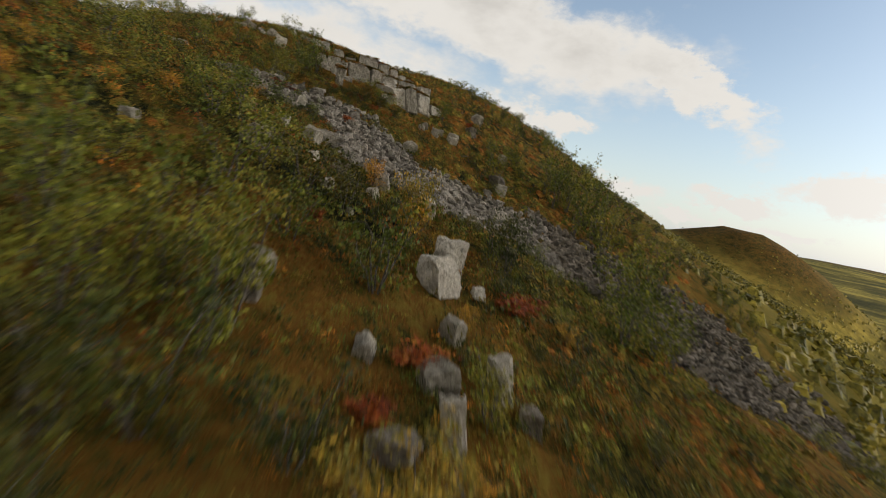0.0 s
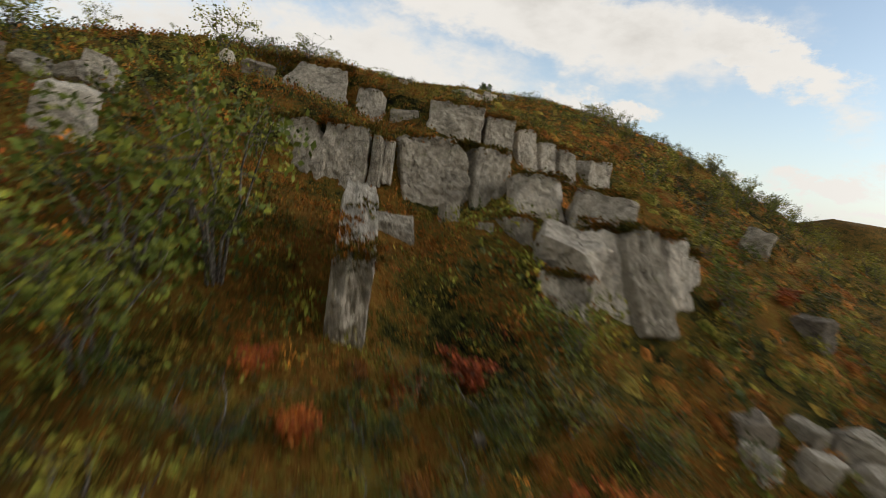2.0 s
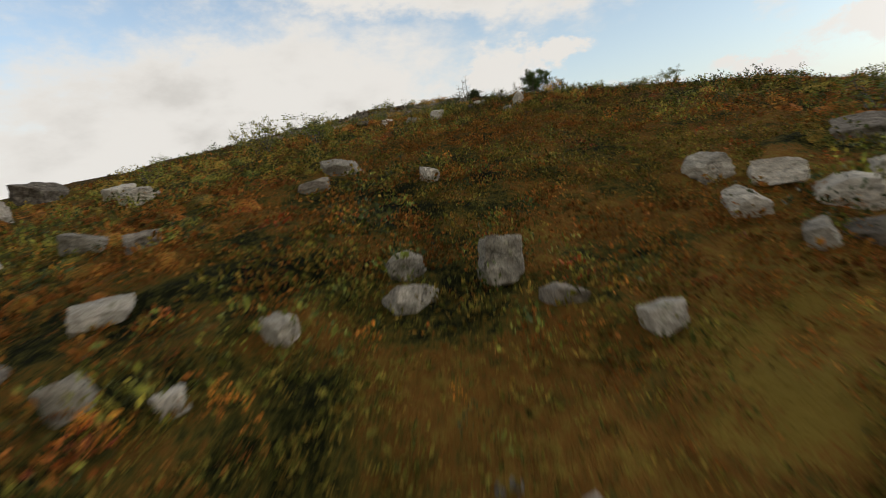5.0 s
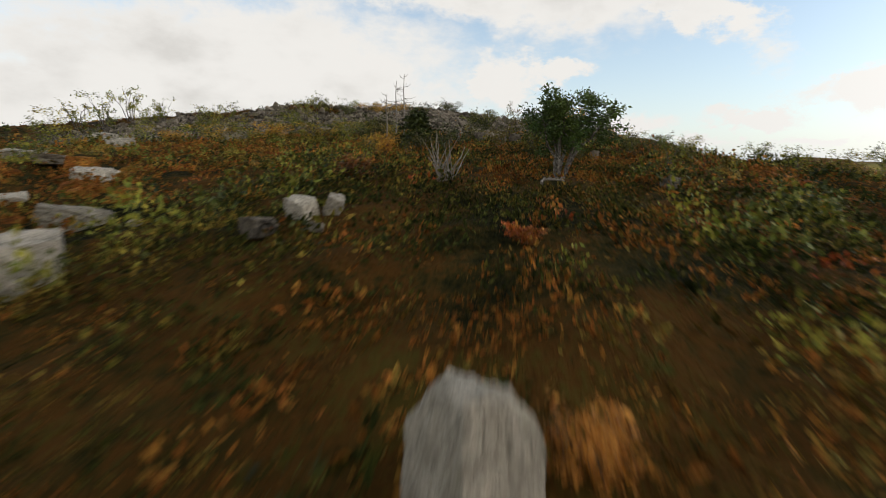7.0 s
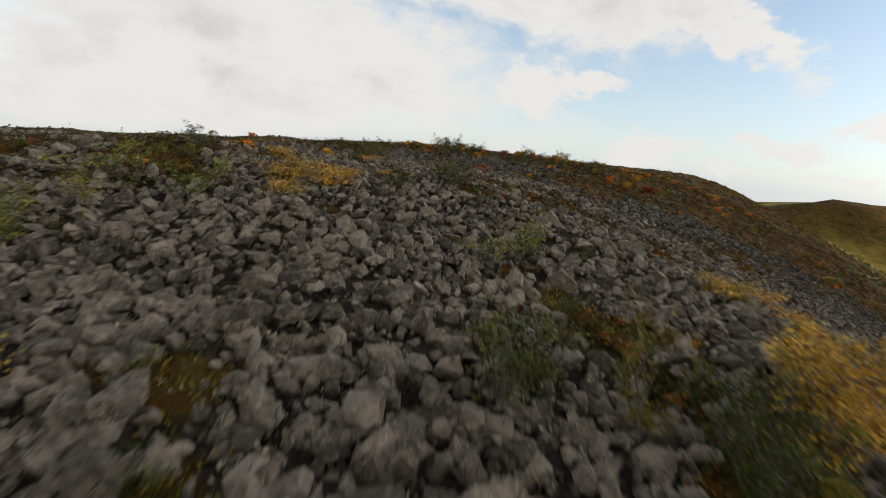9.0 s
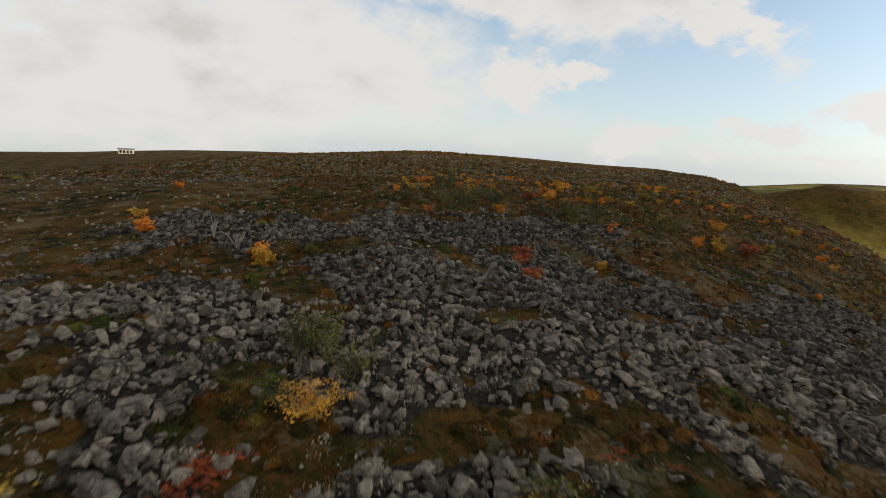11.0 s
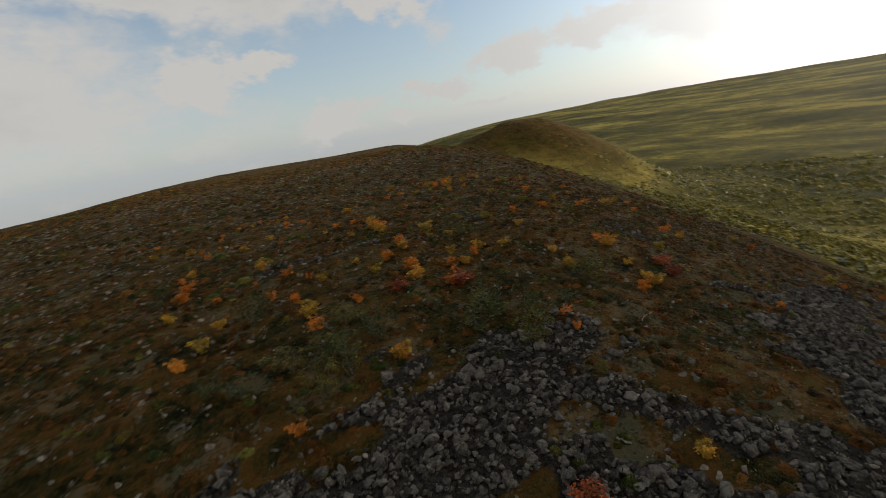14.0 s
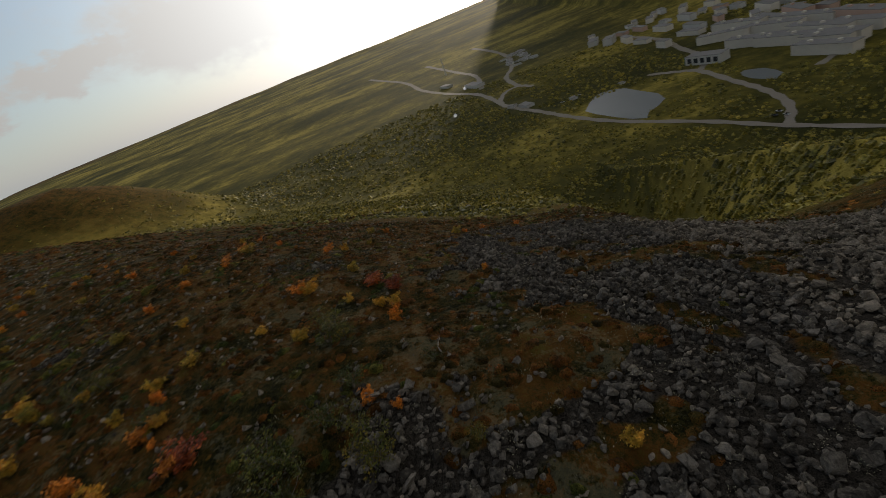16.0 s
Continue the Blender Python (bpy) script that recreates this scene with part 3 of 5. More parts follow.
BOULDERS_UPPER = [(-24.7, 71.4, 1.61, 0.37), (-25, 73.3, 1.5, 0.43), (-26.5, 77.3, 1.51, 0.44), (-26.8, 72.7, 1.55, 0.37), (-22.2, 74.9, 1, 0.45), (-21, 73.9, 0.92, 0.45), (-17.8, 68.9, 0.79, 0.4), (-8.5, 69.1, 0.63, 0.6), (-7.8, 68.5, 0.92, 0.4), (-7.4, 67.7, 0.88, 0.43), (-4.9, 70.2, 1.32, 0.34), (-6.4, 66.8, 0.86, 0.37), (-6.3, 65.7, 1.2, 0.44), (-7, 67.5, 0.59, 0.5), (-10, 63, 0.41, 0.4), (-17.8, 63.6, 0.27, 0.77), (-13, 60.4, 0.43, 0.41), (-12.5, 60.4, 0.15, 1.27), (-13.7, 59.6, 0.24, 0.58), (-12.3, 61, 0.52, 0.62), (-11.9, 60.3, 0.3, 0.8), (-14.4, 63.3, 0.56, 0.55), (-16.3, 64.1, 0.39, 0.56), (-16, 64.8, 0.38, 0.95), (-9.9, 62.8, 0.53, 0.81), (-9.7, 62.5, 0.27, 1.26), (-11.1, 63, 0.44, 0.75), (-10.5, 61.9, 0.3, 0.37), (-12.3, 66.5, 0.74, 0.58), (-13.4, 66.7, 0.46, 0.5), (-11.8, 65.7, 0.42, 0.5), (-13.1, 70.8, 0.41, 0.63), (-7.2, 64.5, 0.99, 0.36), (-8.8, 67.7, 0.57, 0.56), (-8.1, 66.5, 0.56, 0.45), (-6.9, 66.5, 0.68, 0.41), (-8.8, 66.4, 0.45, 0.49), (-7.4, 66.6, 0.46, 0.63), (-6.9, 65.4, 0.4, 0.55), (-19.3, 69.5, 0.9, 0.33), (-16.7, 66.3, 0.67, 0.33), (-21.9, 69.6, 1.38, 0.33), (-22.6, 69, 0.88, 0.42), (-14.5, 65.5, 0.36, 0.56), (-15.1, 64.7, 0.23, 0.83), (-15.2, 72.6, 0.93, 0.3), (-17.4, 65.4, 0.62, 0.34), (-13, 61.5, 0.33, 0.42), (-11.8, 61.1, 0.31, 0.74), (-8.6, 61.6, 0.33, 1.36), (-9, 61.7, 0.29, 0.48), (-6.1, 68.2, 0.92, 0.28), (-11.1, 65.2, 0.39, 0.51), (-13.3, 66, 0.54, 0.41), (-15.5, 71.2, 0.67, 0.37)]
BOULDERS_BROW = [(-12.7, 83.9, 0.6, 0.74), (-9.27, 81.5, 0.45, 1.19), (-15.6, 88.9, 0.67, 0.43), (-11, 84.5, 0.32, 0.5), (-10.7, 84.8, 0.33, 0.67), (-10.4, 84.9, 0.26, 0.73), (-10.5, 84.5, 0.18, 0.44), (-5.1, 88.4, 0.3, 0.67), (-15.6, 87.1, 0.41, 0.29), (-13, 85.8, 0.2, 0.35), (-19.2, 95.2, 0.89, 0.36), (-17.2, 90.2, 0.83, 0.2), (-22.8, 104, 1.1, 0.27), (-18.9, 91.3, 0.79, 0.27), (-18.1, 101, 1.0, 0.5), (-22.9, 105.1, 1.1, 0.29), (-23.9, 101.4, 1.22, 0.5), (-9.9, 80.5, 0.32, 0.69), (-13.9, 86.1, 0.83, 0.31)]
BOULDERS_TOP = [(-6.5, 96.8, 0.47, 0.81), (-7.6, 98, 0.4, 1.47), (-7, 96.6, 0.37, 1), (-6.5, 99.5, 0.35, 1), (-7.8, 96.8, 0.15, 1.4), (-4.4, 94.5, 0.29, 1), (-10.6, 102.5, 0.82, 0.63), (-10.3, 103.6, 0.65, 0.69), (-11.1, 104.2, 0.64, 0.75), (-8.7, 103.8, 0.36, 1.14), (-8, 104, 0.42, 0.88), (-6.4, 105.3, 0.79, 0.85), (-6.5, 100.3, 0.36, 0.7), (-6.7, 101, 0.35, 0.71), (-6, 101.8, 0.32, 1.12), (-6, 100.8, 0.14, 1.93), (-8.3, 100.5, 0.38, 0.58), (-7.7, 101.2, 0.22, 1), (-2.6, 103.4, 0.5, 1), (-0.4, 106.5, 0.82, 0.84), (4.9, 112.9, 0.65, 0.83), (-7.1, 101.1, 0.29, 1.24), (-8.2, 106.3, 0.6, 1.12), (-8.1, 106.8, 0.53, 1.58), (-7.2, 107.3, 0.57, 0.86), (-11.3, 105.5, 0.65, 0.63), (-14.5, 115.5, 0.66, 0.45)]
BOULDERS_FACE = [(1.4, 9.3, 0.42, 4.45), (2.5, 11.2, 0.54, 1.67), (0.4, 8.7, 0.79, 0.5), (1.1, 10.5, 0.74, 0.67), (1.4, 12.2, 0.49, 1.2), (-0.4, 10.4, 0.48, 0.83), (3.2, 10.8, 0.52, 1)]
GREEN_LOW = [(-13, 100.2, 0.7, 1.6), (-15, 100.4, 0.8, 1.8), (-17.3, 101, 0.8, 1.9), (-19.7, 101.6, 0.9, 1.9), (-8.1, 33.8, 0.8, 1.4), (-5.8, 33.4, 0.6, 1.2), (-7, 33, 0.6, 1.2), (13.2, 35.3, 4.86, 4.86), (13, 28.6, 4.8, 4.8), (13, 38.8, 4.81, 4.33), (9.9, 19.2, 3.28, 4.03), (11.1, 40.1, 4.4, 3.91), (-8.9, 36.6, 2.3, 1.8), (-9.7, 36.0, 2.1, 1.8), (-9.6, 37.2, 2.2, 1.7), (-16.3, 62.4, 0.63, 1.19), (-15.1, 61.5, 0.5, 0.95), (-14.6, 62.8, 0.45, 0.82), (-16.1, 61.5, 0.42, 0.92), (-15.1, 62.6, 0.52, 0.9), (-12.1, 100.9, 0.8, 1.7), (-11.2, 101.8, 0.7, 1.3), (-13.2, 102.3, 0.9, 1.8), (-2, 8.7, 2.2, 2), (-0.5, 12.4, 2.1, 1.96), (-5.9, 8.8, 2.37, 2.37), (-4.4, 8.5, 2.34, 2.13), (-3.5, 9.3, 2.2, 1.76), (-4.3, 12.9, 1.99, 1.84), (-4.5, 15.7, 1.71, 1.88), (-6.3, 17.7, 1.82, 2.27), (-6.9, 19.6, 1.65, 2.06), (11.4, 22.7, 2.19, 2.5), (5.1, 38.3, 2.27, 2.89), (1.2, 45.4, 1.18, 1.57), (-4, 38.4, 0.98, 1.17), (1.1, 42.6, 1.52, 2.03), (-10.8, 41.1, 1.25, 0.96), (1.6, 52.5, 1.46, 1.88), (-13.2, 51.6, 0.65, 0.98), (-13.8, 51.2, 0.5, 0.89), (-13.7, 56.3, 0.63, 0.76), (-9.2, 35, 1.5, 1.6), (-9.9, 34.1, 1.6, 1.8), (-10.6, 33.2, 1.5, 1.8), (-9.6, 32.6, 1.3, 1.6), (-11.2, 34.6, 1.2, 1.6), (-10.4, 31.6, 1.2, 1.5)]
SKYLINE = [(-13.4, 47.6, 1, 1.6), (6.3, 70.1, 1.26, 3.07), (-14.4, 47.8, 0.8, 1.5), (5.3, 70, 0.91, 2.66), (4.7, 70.3, 0.95, 2.88), (-12.6, 48, 0.8, 1.5), (-13.2, 47.4, 0.76, 1.66), (-13.4, 46.3, 0.35, 0.7), (3.2, 70.8, 1.27, 2.97), (-27.8, 69.3, 1.62, 2.35), (-36.1, 74, 1.66, 4.52), (-22.8, 68.7, 1.41, 2.11), (2.8, 70.8, 1.47, 2.94), (-24.7, 71.2, 1.12, 2.03), (-26.9, 69, 1, 2.63), (-32.6, 70.6, 1.29, 3.52), (-18.7, 77.6, 0.96, 1.53), (1, 66.9, 1.37, 2.46), (-2.3, 70.4, 0.74, 2.07)]
BROW = [(-34.2, 116.9, 2.74, 6.03), (-29.1, 115, 1.98, 3.95), (-25.5, 116, 1.7, 3.4), (-18.3, 115.1, 1.56, 3.57), (-16.1, 115.5, 1.33, 2.67), (-5.8, 115.3, 1.22, 2.62), (-13.6, 53.6, 1.11, 1.3), (-13.4, 54.5, 0.95, 0.95), (-23.8, 70.4, 1.06, 1.42), (-22.5, 76.9, 0.74, 1.19), (-19, 77.6, 0.87, 1.45), (-17.4, 80, 0.88, 1.26), (-3.1, 72, 1.06, 1.88), (-21.2, 95.8, 1.39, 2.02), (-26.3, 108.3, 1.25, 2.5), (-24.7, 110.8, 1.09, 2.61), (-22.8, 112.7, 1.12, 2.24), (-18.6, 112.5, 1.37, 2.57), (-6.7, 113.6, 0.95, 1.72), (-25.2, 113.9, 1.41, 3.17), (-19.1, 111.4, 1.14, 3.13)]
GOLD = [(-14, 99.5, 0.7, 1.6), (-16, 100, 0.8, 1.8), (-18.5, 100.8, 0.8, 1.8), (-21, 101.5, 0.9, 2), (0.6, 16.7, 2.01, 2.01), (-1.9, 20.9, 1.21, 1.21), (0.5, 7.1, 1.76, 1.93), (-13.8, 56.1, 0.68, 0.93), (-10.8, 93.4, 0.66, 1.13), (-0.6, 109.1, 1.49, 2.1), (-10.9, 94.5, 0.48, 0.85), (-1.3, 107.5, 1.9, 2.52), (-14, 106.6, 0.86, 1.89), (-11.6, 99.9, 0.71, 1.23), (-9.3, 99, 0.42, 1), (-0.5, 104, 0.91, 1.29), (-13.1, 117.2, 0.7, 3.72), (1.7, 114.9, 0.76, 3.47), (-14.2, 118.6, 0.81, 2.5), (-12.2, 118.8, 0.57, 1.74), (-10.2, 120.4, 0.49, 1.59), (0.6, 114.6, 0.62, 1.35), (-15.6, 122.2, 0.66, 1.79), (-12.4, 125.7, 0.42, 1.34)]
DARK = [(-7, 34.2, 0.6, 1.2), (-7.8, 34.8, 0.7, 1.3), (-6.6, 35.6, 0.6, 1.2), (-6.2, 36.6, 0.6, 1.1), (-5.4, 35.2, 0.6, 1.2), (-5.2, 36.3, 0.8, 1.5), (-4.2, 37, 0.9, 1.7), (-6.2, 34.6, 0.7, 1.3), (-3, 37.2, 0.85, 1.5), (-4.9, 34.6, 0.6, 1.2), (-2.6, 7.2, 1.76, 1.93), (-3.2, 6.1, 1.93, 2.09), (-0.9, 7.8, 1.46, 1.83), (-3.1, 15.1, 1.63, 1.93), (-2.1, 15.7, 1.56, 1.71), (4.1, 19.5, 2.2, 3.02), (-8.6, 95.3, 0.8, 1.67), (-6.7, 107.8, 1.65, 1.65), (-4.1, 103.7, 1.43, 2.25), (-11.3, 100.6, 1.15, 2.11), (-7.4, 101.6, 0.68, 0.84), (-4.8, 100.5, 1.29, 1.93), (-7.4, 99.5, 0.51, 0.82), (-4.2, 107.2, 1.78, 2.11), (-4.9, 111.4, 0.52, 0.78), (-8.4, 120.9, 0.96, 2.87), (-18.1, 119.1, 0.54, 1.3), (-18.8, 121.2, 0.75, 1.49), (-12.6, 127.5, 1.18, 3.15), (-8.3, 122.9, 0.93, 1.86), (-9.9, 119.2, 1.03, 1.61), (-19.9, 123.2, 0.81, 1.45), (-6.3, 108.5, 1.35, 1.8), (-2.3, 100.1, 1.51, 2.01), (-3.1, 106.3, 1.59, 2.19)]
ORANGE = [(-8.8, 81.7, 0.26, 0.5), (-9.65, 99.1, 0.45, 1.3), (-10.4, 99.4, 0.45, 1.2), (-9.0, 98.9, 0.35, 0.9), (-10.6, 87.2, 0.4, 0.9), (-5.4, 33.9, 0.35, 0.5), (-7.6, 33.4, 0.35, 0.5), (-6.9, 36.2, 0.3, 0.5), (-4.6, 36.2, 0.35, 0.5), (-6.0, 35.2, 0.35, 0.5)]
GREEN_TOP = [(-0.8, 148.2, 1.84, 1.84), (7.3, 151.6, 1.22, 2.14), (-0.1, 152.2, 1.36, 1.81), (6.5, 164.3, 1.35, 2.03), (3.5, 159.1, 0.87, 1.44), (-8.4, 151.5, 1.78, 2.38), (-9.1, 161.2, 1.61, 2.41), (-6.2, 156.3, 1.02, 1.52), (3.2, 149.9, 0.86, 1.43), (-5.8, 154.3, 1.2, 2.41), (1.4, 149.8, 1.19, 2.08), (8.4, 152.2, 1.33, 1.99), (-8.7, 153.7, 1.35, 3.71), (-0.8, 151.2, 1.09, 2.5), (-12.4, 154.2, 0.82, 2.04)]
BRIGHT = [(-12, 174.8, 0.85, 1.54), (-7, 159.1, 0.75, 1.37), (0.6, 160.8, 0.86, 1.45), (6.3, 168.1, 0.82, 1.45), (13, 155.5, 0.81, 2.24), (-32.6, 158.1, 0.66, 1.36), (7, 181.1, 0.88, 2.03), (26.3, 198.1, 0.9, 2.14), (11.6, 152.2, 0.43, 0.87), (2.2, 149.1, 0.37, 0.99), (28.9, 166.9, 0.76, 1.88), (-18.3, 138, 0.84, 2.03), (-26.3, 143.1, 0.73, 1.62), (-29.5, 147.6, 0.46, 1.27), (-12.5, 171.9, 0.76, 1.44), (-5.8, 176.8, 0.56, 1.46), (-7.9, 169.2, 0.47, 0.56), (7.1, 169.4, 0.75, 1.66), (3.1, 166.9, 0.76, 1.24), (6.4, 177.8, 0.89, 2.09), (12.1, 167.1, 0.59, 1.33), (1.6, 147.9, 0.4, 0.61), (10.4, 150.2, 0.55, 0.95), (-7.4, 157.2, 0.71, 1.38), (-0.1, 159, 0.76, 1.38), (0.6, 164.4, 0.81, 1.28), (2.6, 165.5, 0.63, 1.21), (5.4, 174.7, 0.94, 2.21), (-12.1, 178.2, 0.55, 0.91), (-6.4, 173.9, 0.63, 1.58), (8.2, 148.9, 0.84, 0.97), (3.4, 158.6, 0.51, 1.06), (28.8, 197.6, 0.9, 2.67), (30.3, 168.3, 0.58, 1.75), (9.3, 193.4, 0.79, 1.79), (4.9, 159.6, 0.66, 0.92), (-1.3, 165.8, 0.45, 0.79), (25.6, 167.2, 0.4, 1.45), (7.5, 159.4, 0.58, 1.2), (27.4, 195.6, 0.99, 2.74)]
RED = [(-7.2, 35.2, 0.45, 0.6), (-6.4, 36.4, 0.45, 0.6), (-7.9, 35.6, 0.4, 0.6), (0.5, 10.8, 0.58, 1.28), (0, 9.1, 0.49, 1.09), (3.4, 15.2, 0.86, 1.71), (-2.5, 14.3, 0.47, 0.62), (-5.6, 37.2, 0.6, 0.9), (-4.4, 35.6, 0.55, 1.0), (-3.4, 36.2, 0.6, 0.9), (-9.3, 30.4, 0.74, 1.48), (-5.1, 29.9, 0.73, 0.81), (-8.7, 30.4, 0.57, 1.52), (-4.9, 30.2, 0.63, 0.63), (3.1, 44.5, 0.8, 0.8), (-8.6, 84, 0.25, 0.4), (-9.7, 47.3, 0.26, 0.22), (-9, 81.1, 0.27, 0.47), (12.4, 149.7, 0.96, 1.48), (1, 156, 0.82, 1.85), (13.7, 151.1, 0.97, 1.62), (-2, 158, 0.9, 1.35), (-5.7, 141.4, 0.78, 2.14), (-5.5, 137.7, 0.75, 1.34), (-13.6, 123.3, 0.29, 2.12), (-8.2, 119.7, 0.24, 0.48), (-9.3, 101.7, 0.4, 0.7)]


def make_scree():
    """Broken stone in strips and patches; the stones nearest the flight are parts of their own."""
    r = np.random.RandomState(5)
    x, y = on_ground(r, 190000, -36, 36, 20, 180)
    x2, y2 = on_ground(r, 46000, -32, 20, 104, 150)
    x3, y3 = on_ground(r, 12000, -12, 12, 22, 36)
    x4, y4 = on_ground(r, 900, -14.5, -10.5, 60.5, 64.5)
    x, y = np.concatenate([x, x2, x3, x4]), np.concatenate([y, y2, y3, y4])
    keep = r.uniform(0, 1, len(x)) < stony(x, y) * np.where(y < 70, 1.0, np.where(y < 125, 0.8, 0.62))
    x, y = x[keep], y[keep]
    size = np.clip(0.15 + 0.25 * r.gamma(1.8, 0.5, len(x)), 0.14, 0.95)
    size = size * np.interp(y, [104, 114, 124], [0.88, 0.72, 0.62]) * np.where(y < 45, 0.9, 1.0) * np.where((y > 55) & (y < 66), 0.55, 1.0)
    dims = size[:, None] * r.uniform(0.65, 1.25, (len(x), 3)) * (1, 1, 0.8)
    spots = seat(x, y, 0.0)
    spots[:, 2] += size * r.uniform(0.0, 0.36, len(x))
    rots = turns(r, len(x), 0.5)
    which = r.randint(0, len(STONES), len(x))
    bed = thing("boulder_field", "grey angular scree stones lying over the heath", "scree", kind="stuff")
    near = np.zeros(len(x), bool)
    for x0, x1, y0, y1, most in ((-10, 4, 24, 34, 110), (-14.5, -10, 60, 64.5, 60), (-16, -3, 104, 118, 150)):
        spot = np.where((x > x0) & (x < x1) & (y > y0) & (y < y1))[0]
        near[spot[np.argsort(-size[spot])][:most]] = True
    low = y < 70
    singles = {m.name: [raw_mesh("stone", *proto, m) for proto in STONES] for m in (ROCK_MID, ROCK_GREY)}
    # up here the backlit shade is put into the scree's colour
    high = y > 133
    for i in np.where(near)[0]:
        ob = part("stone", singles[(ROCK_MID if low[i] else ROCK_GREY).name][which[i]], bed)
        ob.matrix_basis = Matrix.Translation(spots[i]) @ Matrix(rots[i].tolist()).to_4x4() @ Matrix.Diagonal((*dims[i], 1))
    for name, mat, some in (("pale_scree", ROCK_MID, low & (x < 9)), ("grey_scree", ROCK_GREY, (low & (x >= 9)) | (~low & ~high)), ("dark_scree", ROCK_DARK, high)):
        pieces = [scatter(proto, spots[m], dims[m], rots[m]) for k, proto in enumerate(STONES) for m in [(which == k) & ~near & some]]
        part(name, raw_mesh(name, *join(pieces), mat), bed, kind="stuff")


def block_rock(seed, cuts=7, worn=0.10, rough=0.07, planes=7, taper=(0, 0)):
    """A broken granite block about 1 across: a cube cut fine, chamfered by planes and worn by noise."""
    r = np.random.RandomState(seed)
    bm = bmesh.new()
    bmesh.ops.create_cube(bm, size=1.0)
    for k in range(planes):
        n = Vector(r.normal(size=3)).normalized()
        far = 0.5 * sum(abs(c) for c in n)
        at = n * (far * (r.uniform(0.76, 0.95) if planes < 7 else r.uniform(0.62, 0.9)))
        got = bmesh.ops.bisect_plane(bm, geom=bm.verts[:] + bm.edges[:] + bm.faces[:], plane_co=at, plane_no=n, clear_outer=True)
        edges = [e for e in got["geom_cut"] if isinstance(e, bmesh.types.BMEdge)]
        bmesh.ops.holes_fill(bm, edges=edges)
    bmesh.ops.bevel(bm, geom=bm.edges[:], offset=worn * 0.2, segments=1, affect="EDGES", profile=0.6)
    bmesh.ops.triangulate(bm, faces=bm.faces[:])
    for _ in range(4):
        long = [e for e in bm.edges if e.calc_length() > 1.6 / cuts]
        if long:
            bmesh.ops.subdivide_edges(bm, edges=long, cuts=1)
            bmesh.ops.triangulate(bm, faces=[f for f in bm.faces if len(f.verts) > 3])
    off = Vector(r.uniform(-50, 50, 3))
    for v in bm.verts:
        a = noise.noise(v.co * 2.3 + off) + 0.6 * noise.noise(v.co * 5.3 + off) + 0.5 * noise.noise(v.co * 12.0 + off)
        v.co += v.co.normalized() * a * rough
        up = v.co.z + 0.5
        v.co.x = v.co.x * (1 - taper[0] * up) + taper[1] * up
    return bm


# the ledge of pale granite blocks on the hillside: middle of the front's foot, width, depth, height, heading and lean of each
LEDGE = [(-11.75, 45.1, 9.6, 3.0, 1.8, 2.75, 14, 40), (-9.6, 45.5, 9.9, 0.95, 1.2, 1.0, -4, 14), (-8.4, 45.5, 9.95, 0.9, 1.2, 0.5, 6, 14), (-6.8, 45.3, 9.45, 1.65, 2.2, 1.35, 8, 16),
         (-5.4, 45.8, 9.3, 1.1, 2.0, 1.3, 16, 14), (-4.35, 46.5, 9.1, 0.85, 2.0, 1.3, 30, 12), (-3.6, 47.1, 9.0, 0.75, 1.9, 1.15, 36, 12), (-2.8, 47.8, 8.85, 1.0, 1.8, 1.2, 40, 10), (-1.3, 49.0, 8.5, 1.4, 1.8, 1.35, 42, 8)]
LOWER = [(-10.1, 41.25, 7.75, 1.4, 2.6, 1.75, 2, 20), (-8.98, 41.35, 7.85, 1.2, 2.6, 1.65, 4, 20), (-8.35, 41.75, 8.3, 0.32, 1.2, 0.95, -6, 10), (-8.05, 41.95, 8.4, 0.26, 1.0, 0.75, 12, 6),
         (-6.75, 42.6, 7.95, 1.9, 2.6, 1.5, 30, 14), (-5.45, 43.5, 8.05, 1.25, 2.4, 1.4, 38, 14), (-4.25, 42.5, 7.9, 1.3, 1.9, 1.0, 8, 12), (-3.0, 41.9, 7.7, 1.4, 1.9, 1.05, -4, 16),
         (-2.85, 40.0, 6.2, 1.15, 2.6, 2.15, 8, 30), (-1.85, 40.1, 6.3, 0.95, 2.5, 2.0, 26, 28), (-0.9, 41.5, 6.25, 1.6, 2.2, 1.75, 52, 16), (0.2, 43.2, 6.0, 1.5, 2.0, 1.5, 56, 14),
         (-3.75, 39.4, 6.0, 0.8, 1.3, 1.1, 14, 18), (-4.35, 39.6, 6.3, 0.42, 0.9, 0.75, -10, 12), (-4.75, 41.0, 7.1, 0.75, 1.2, 0.8, 22, 14), (-5.6, 40.7, 7.2, 0.4, 0.7, 0.5, 0, 14),
         (-7.24, 36.65, 6.25, 0.5, 2.6, 1.3, 14, -19), (-7.25, 39.5, 7.15, 0.85, 1.1, 0.6, 6, 12), (-6.3, 40.9, 7.6, 0.35, 0.6, 0.4, 20, 10), (-4.0, 40.3, 6.8, 0.35, 0.7, 0.7, 30, 8)]
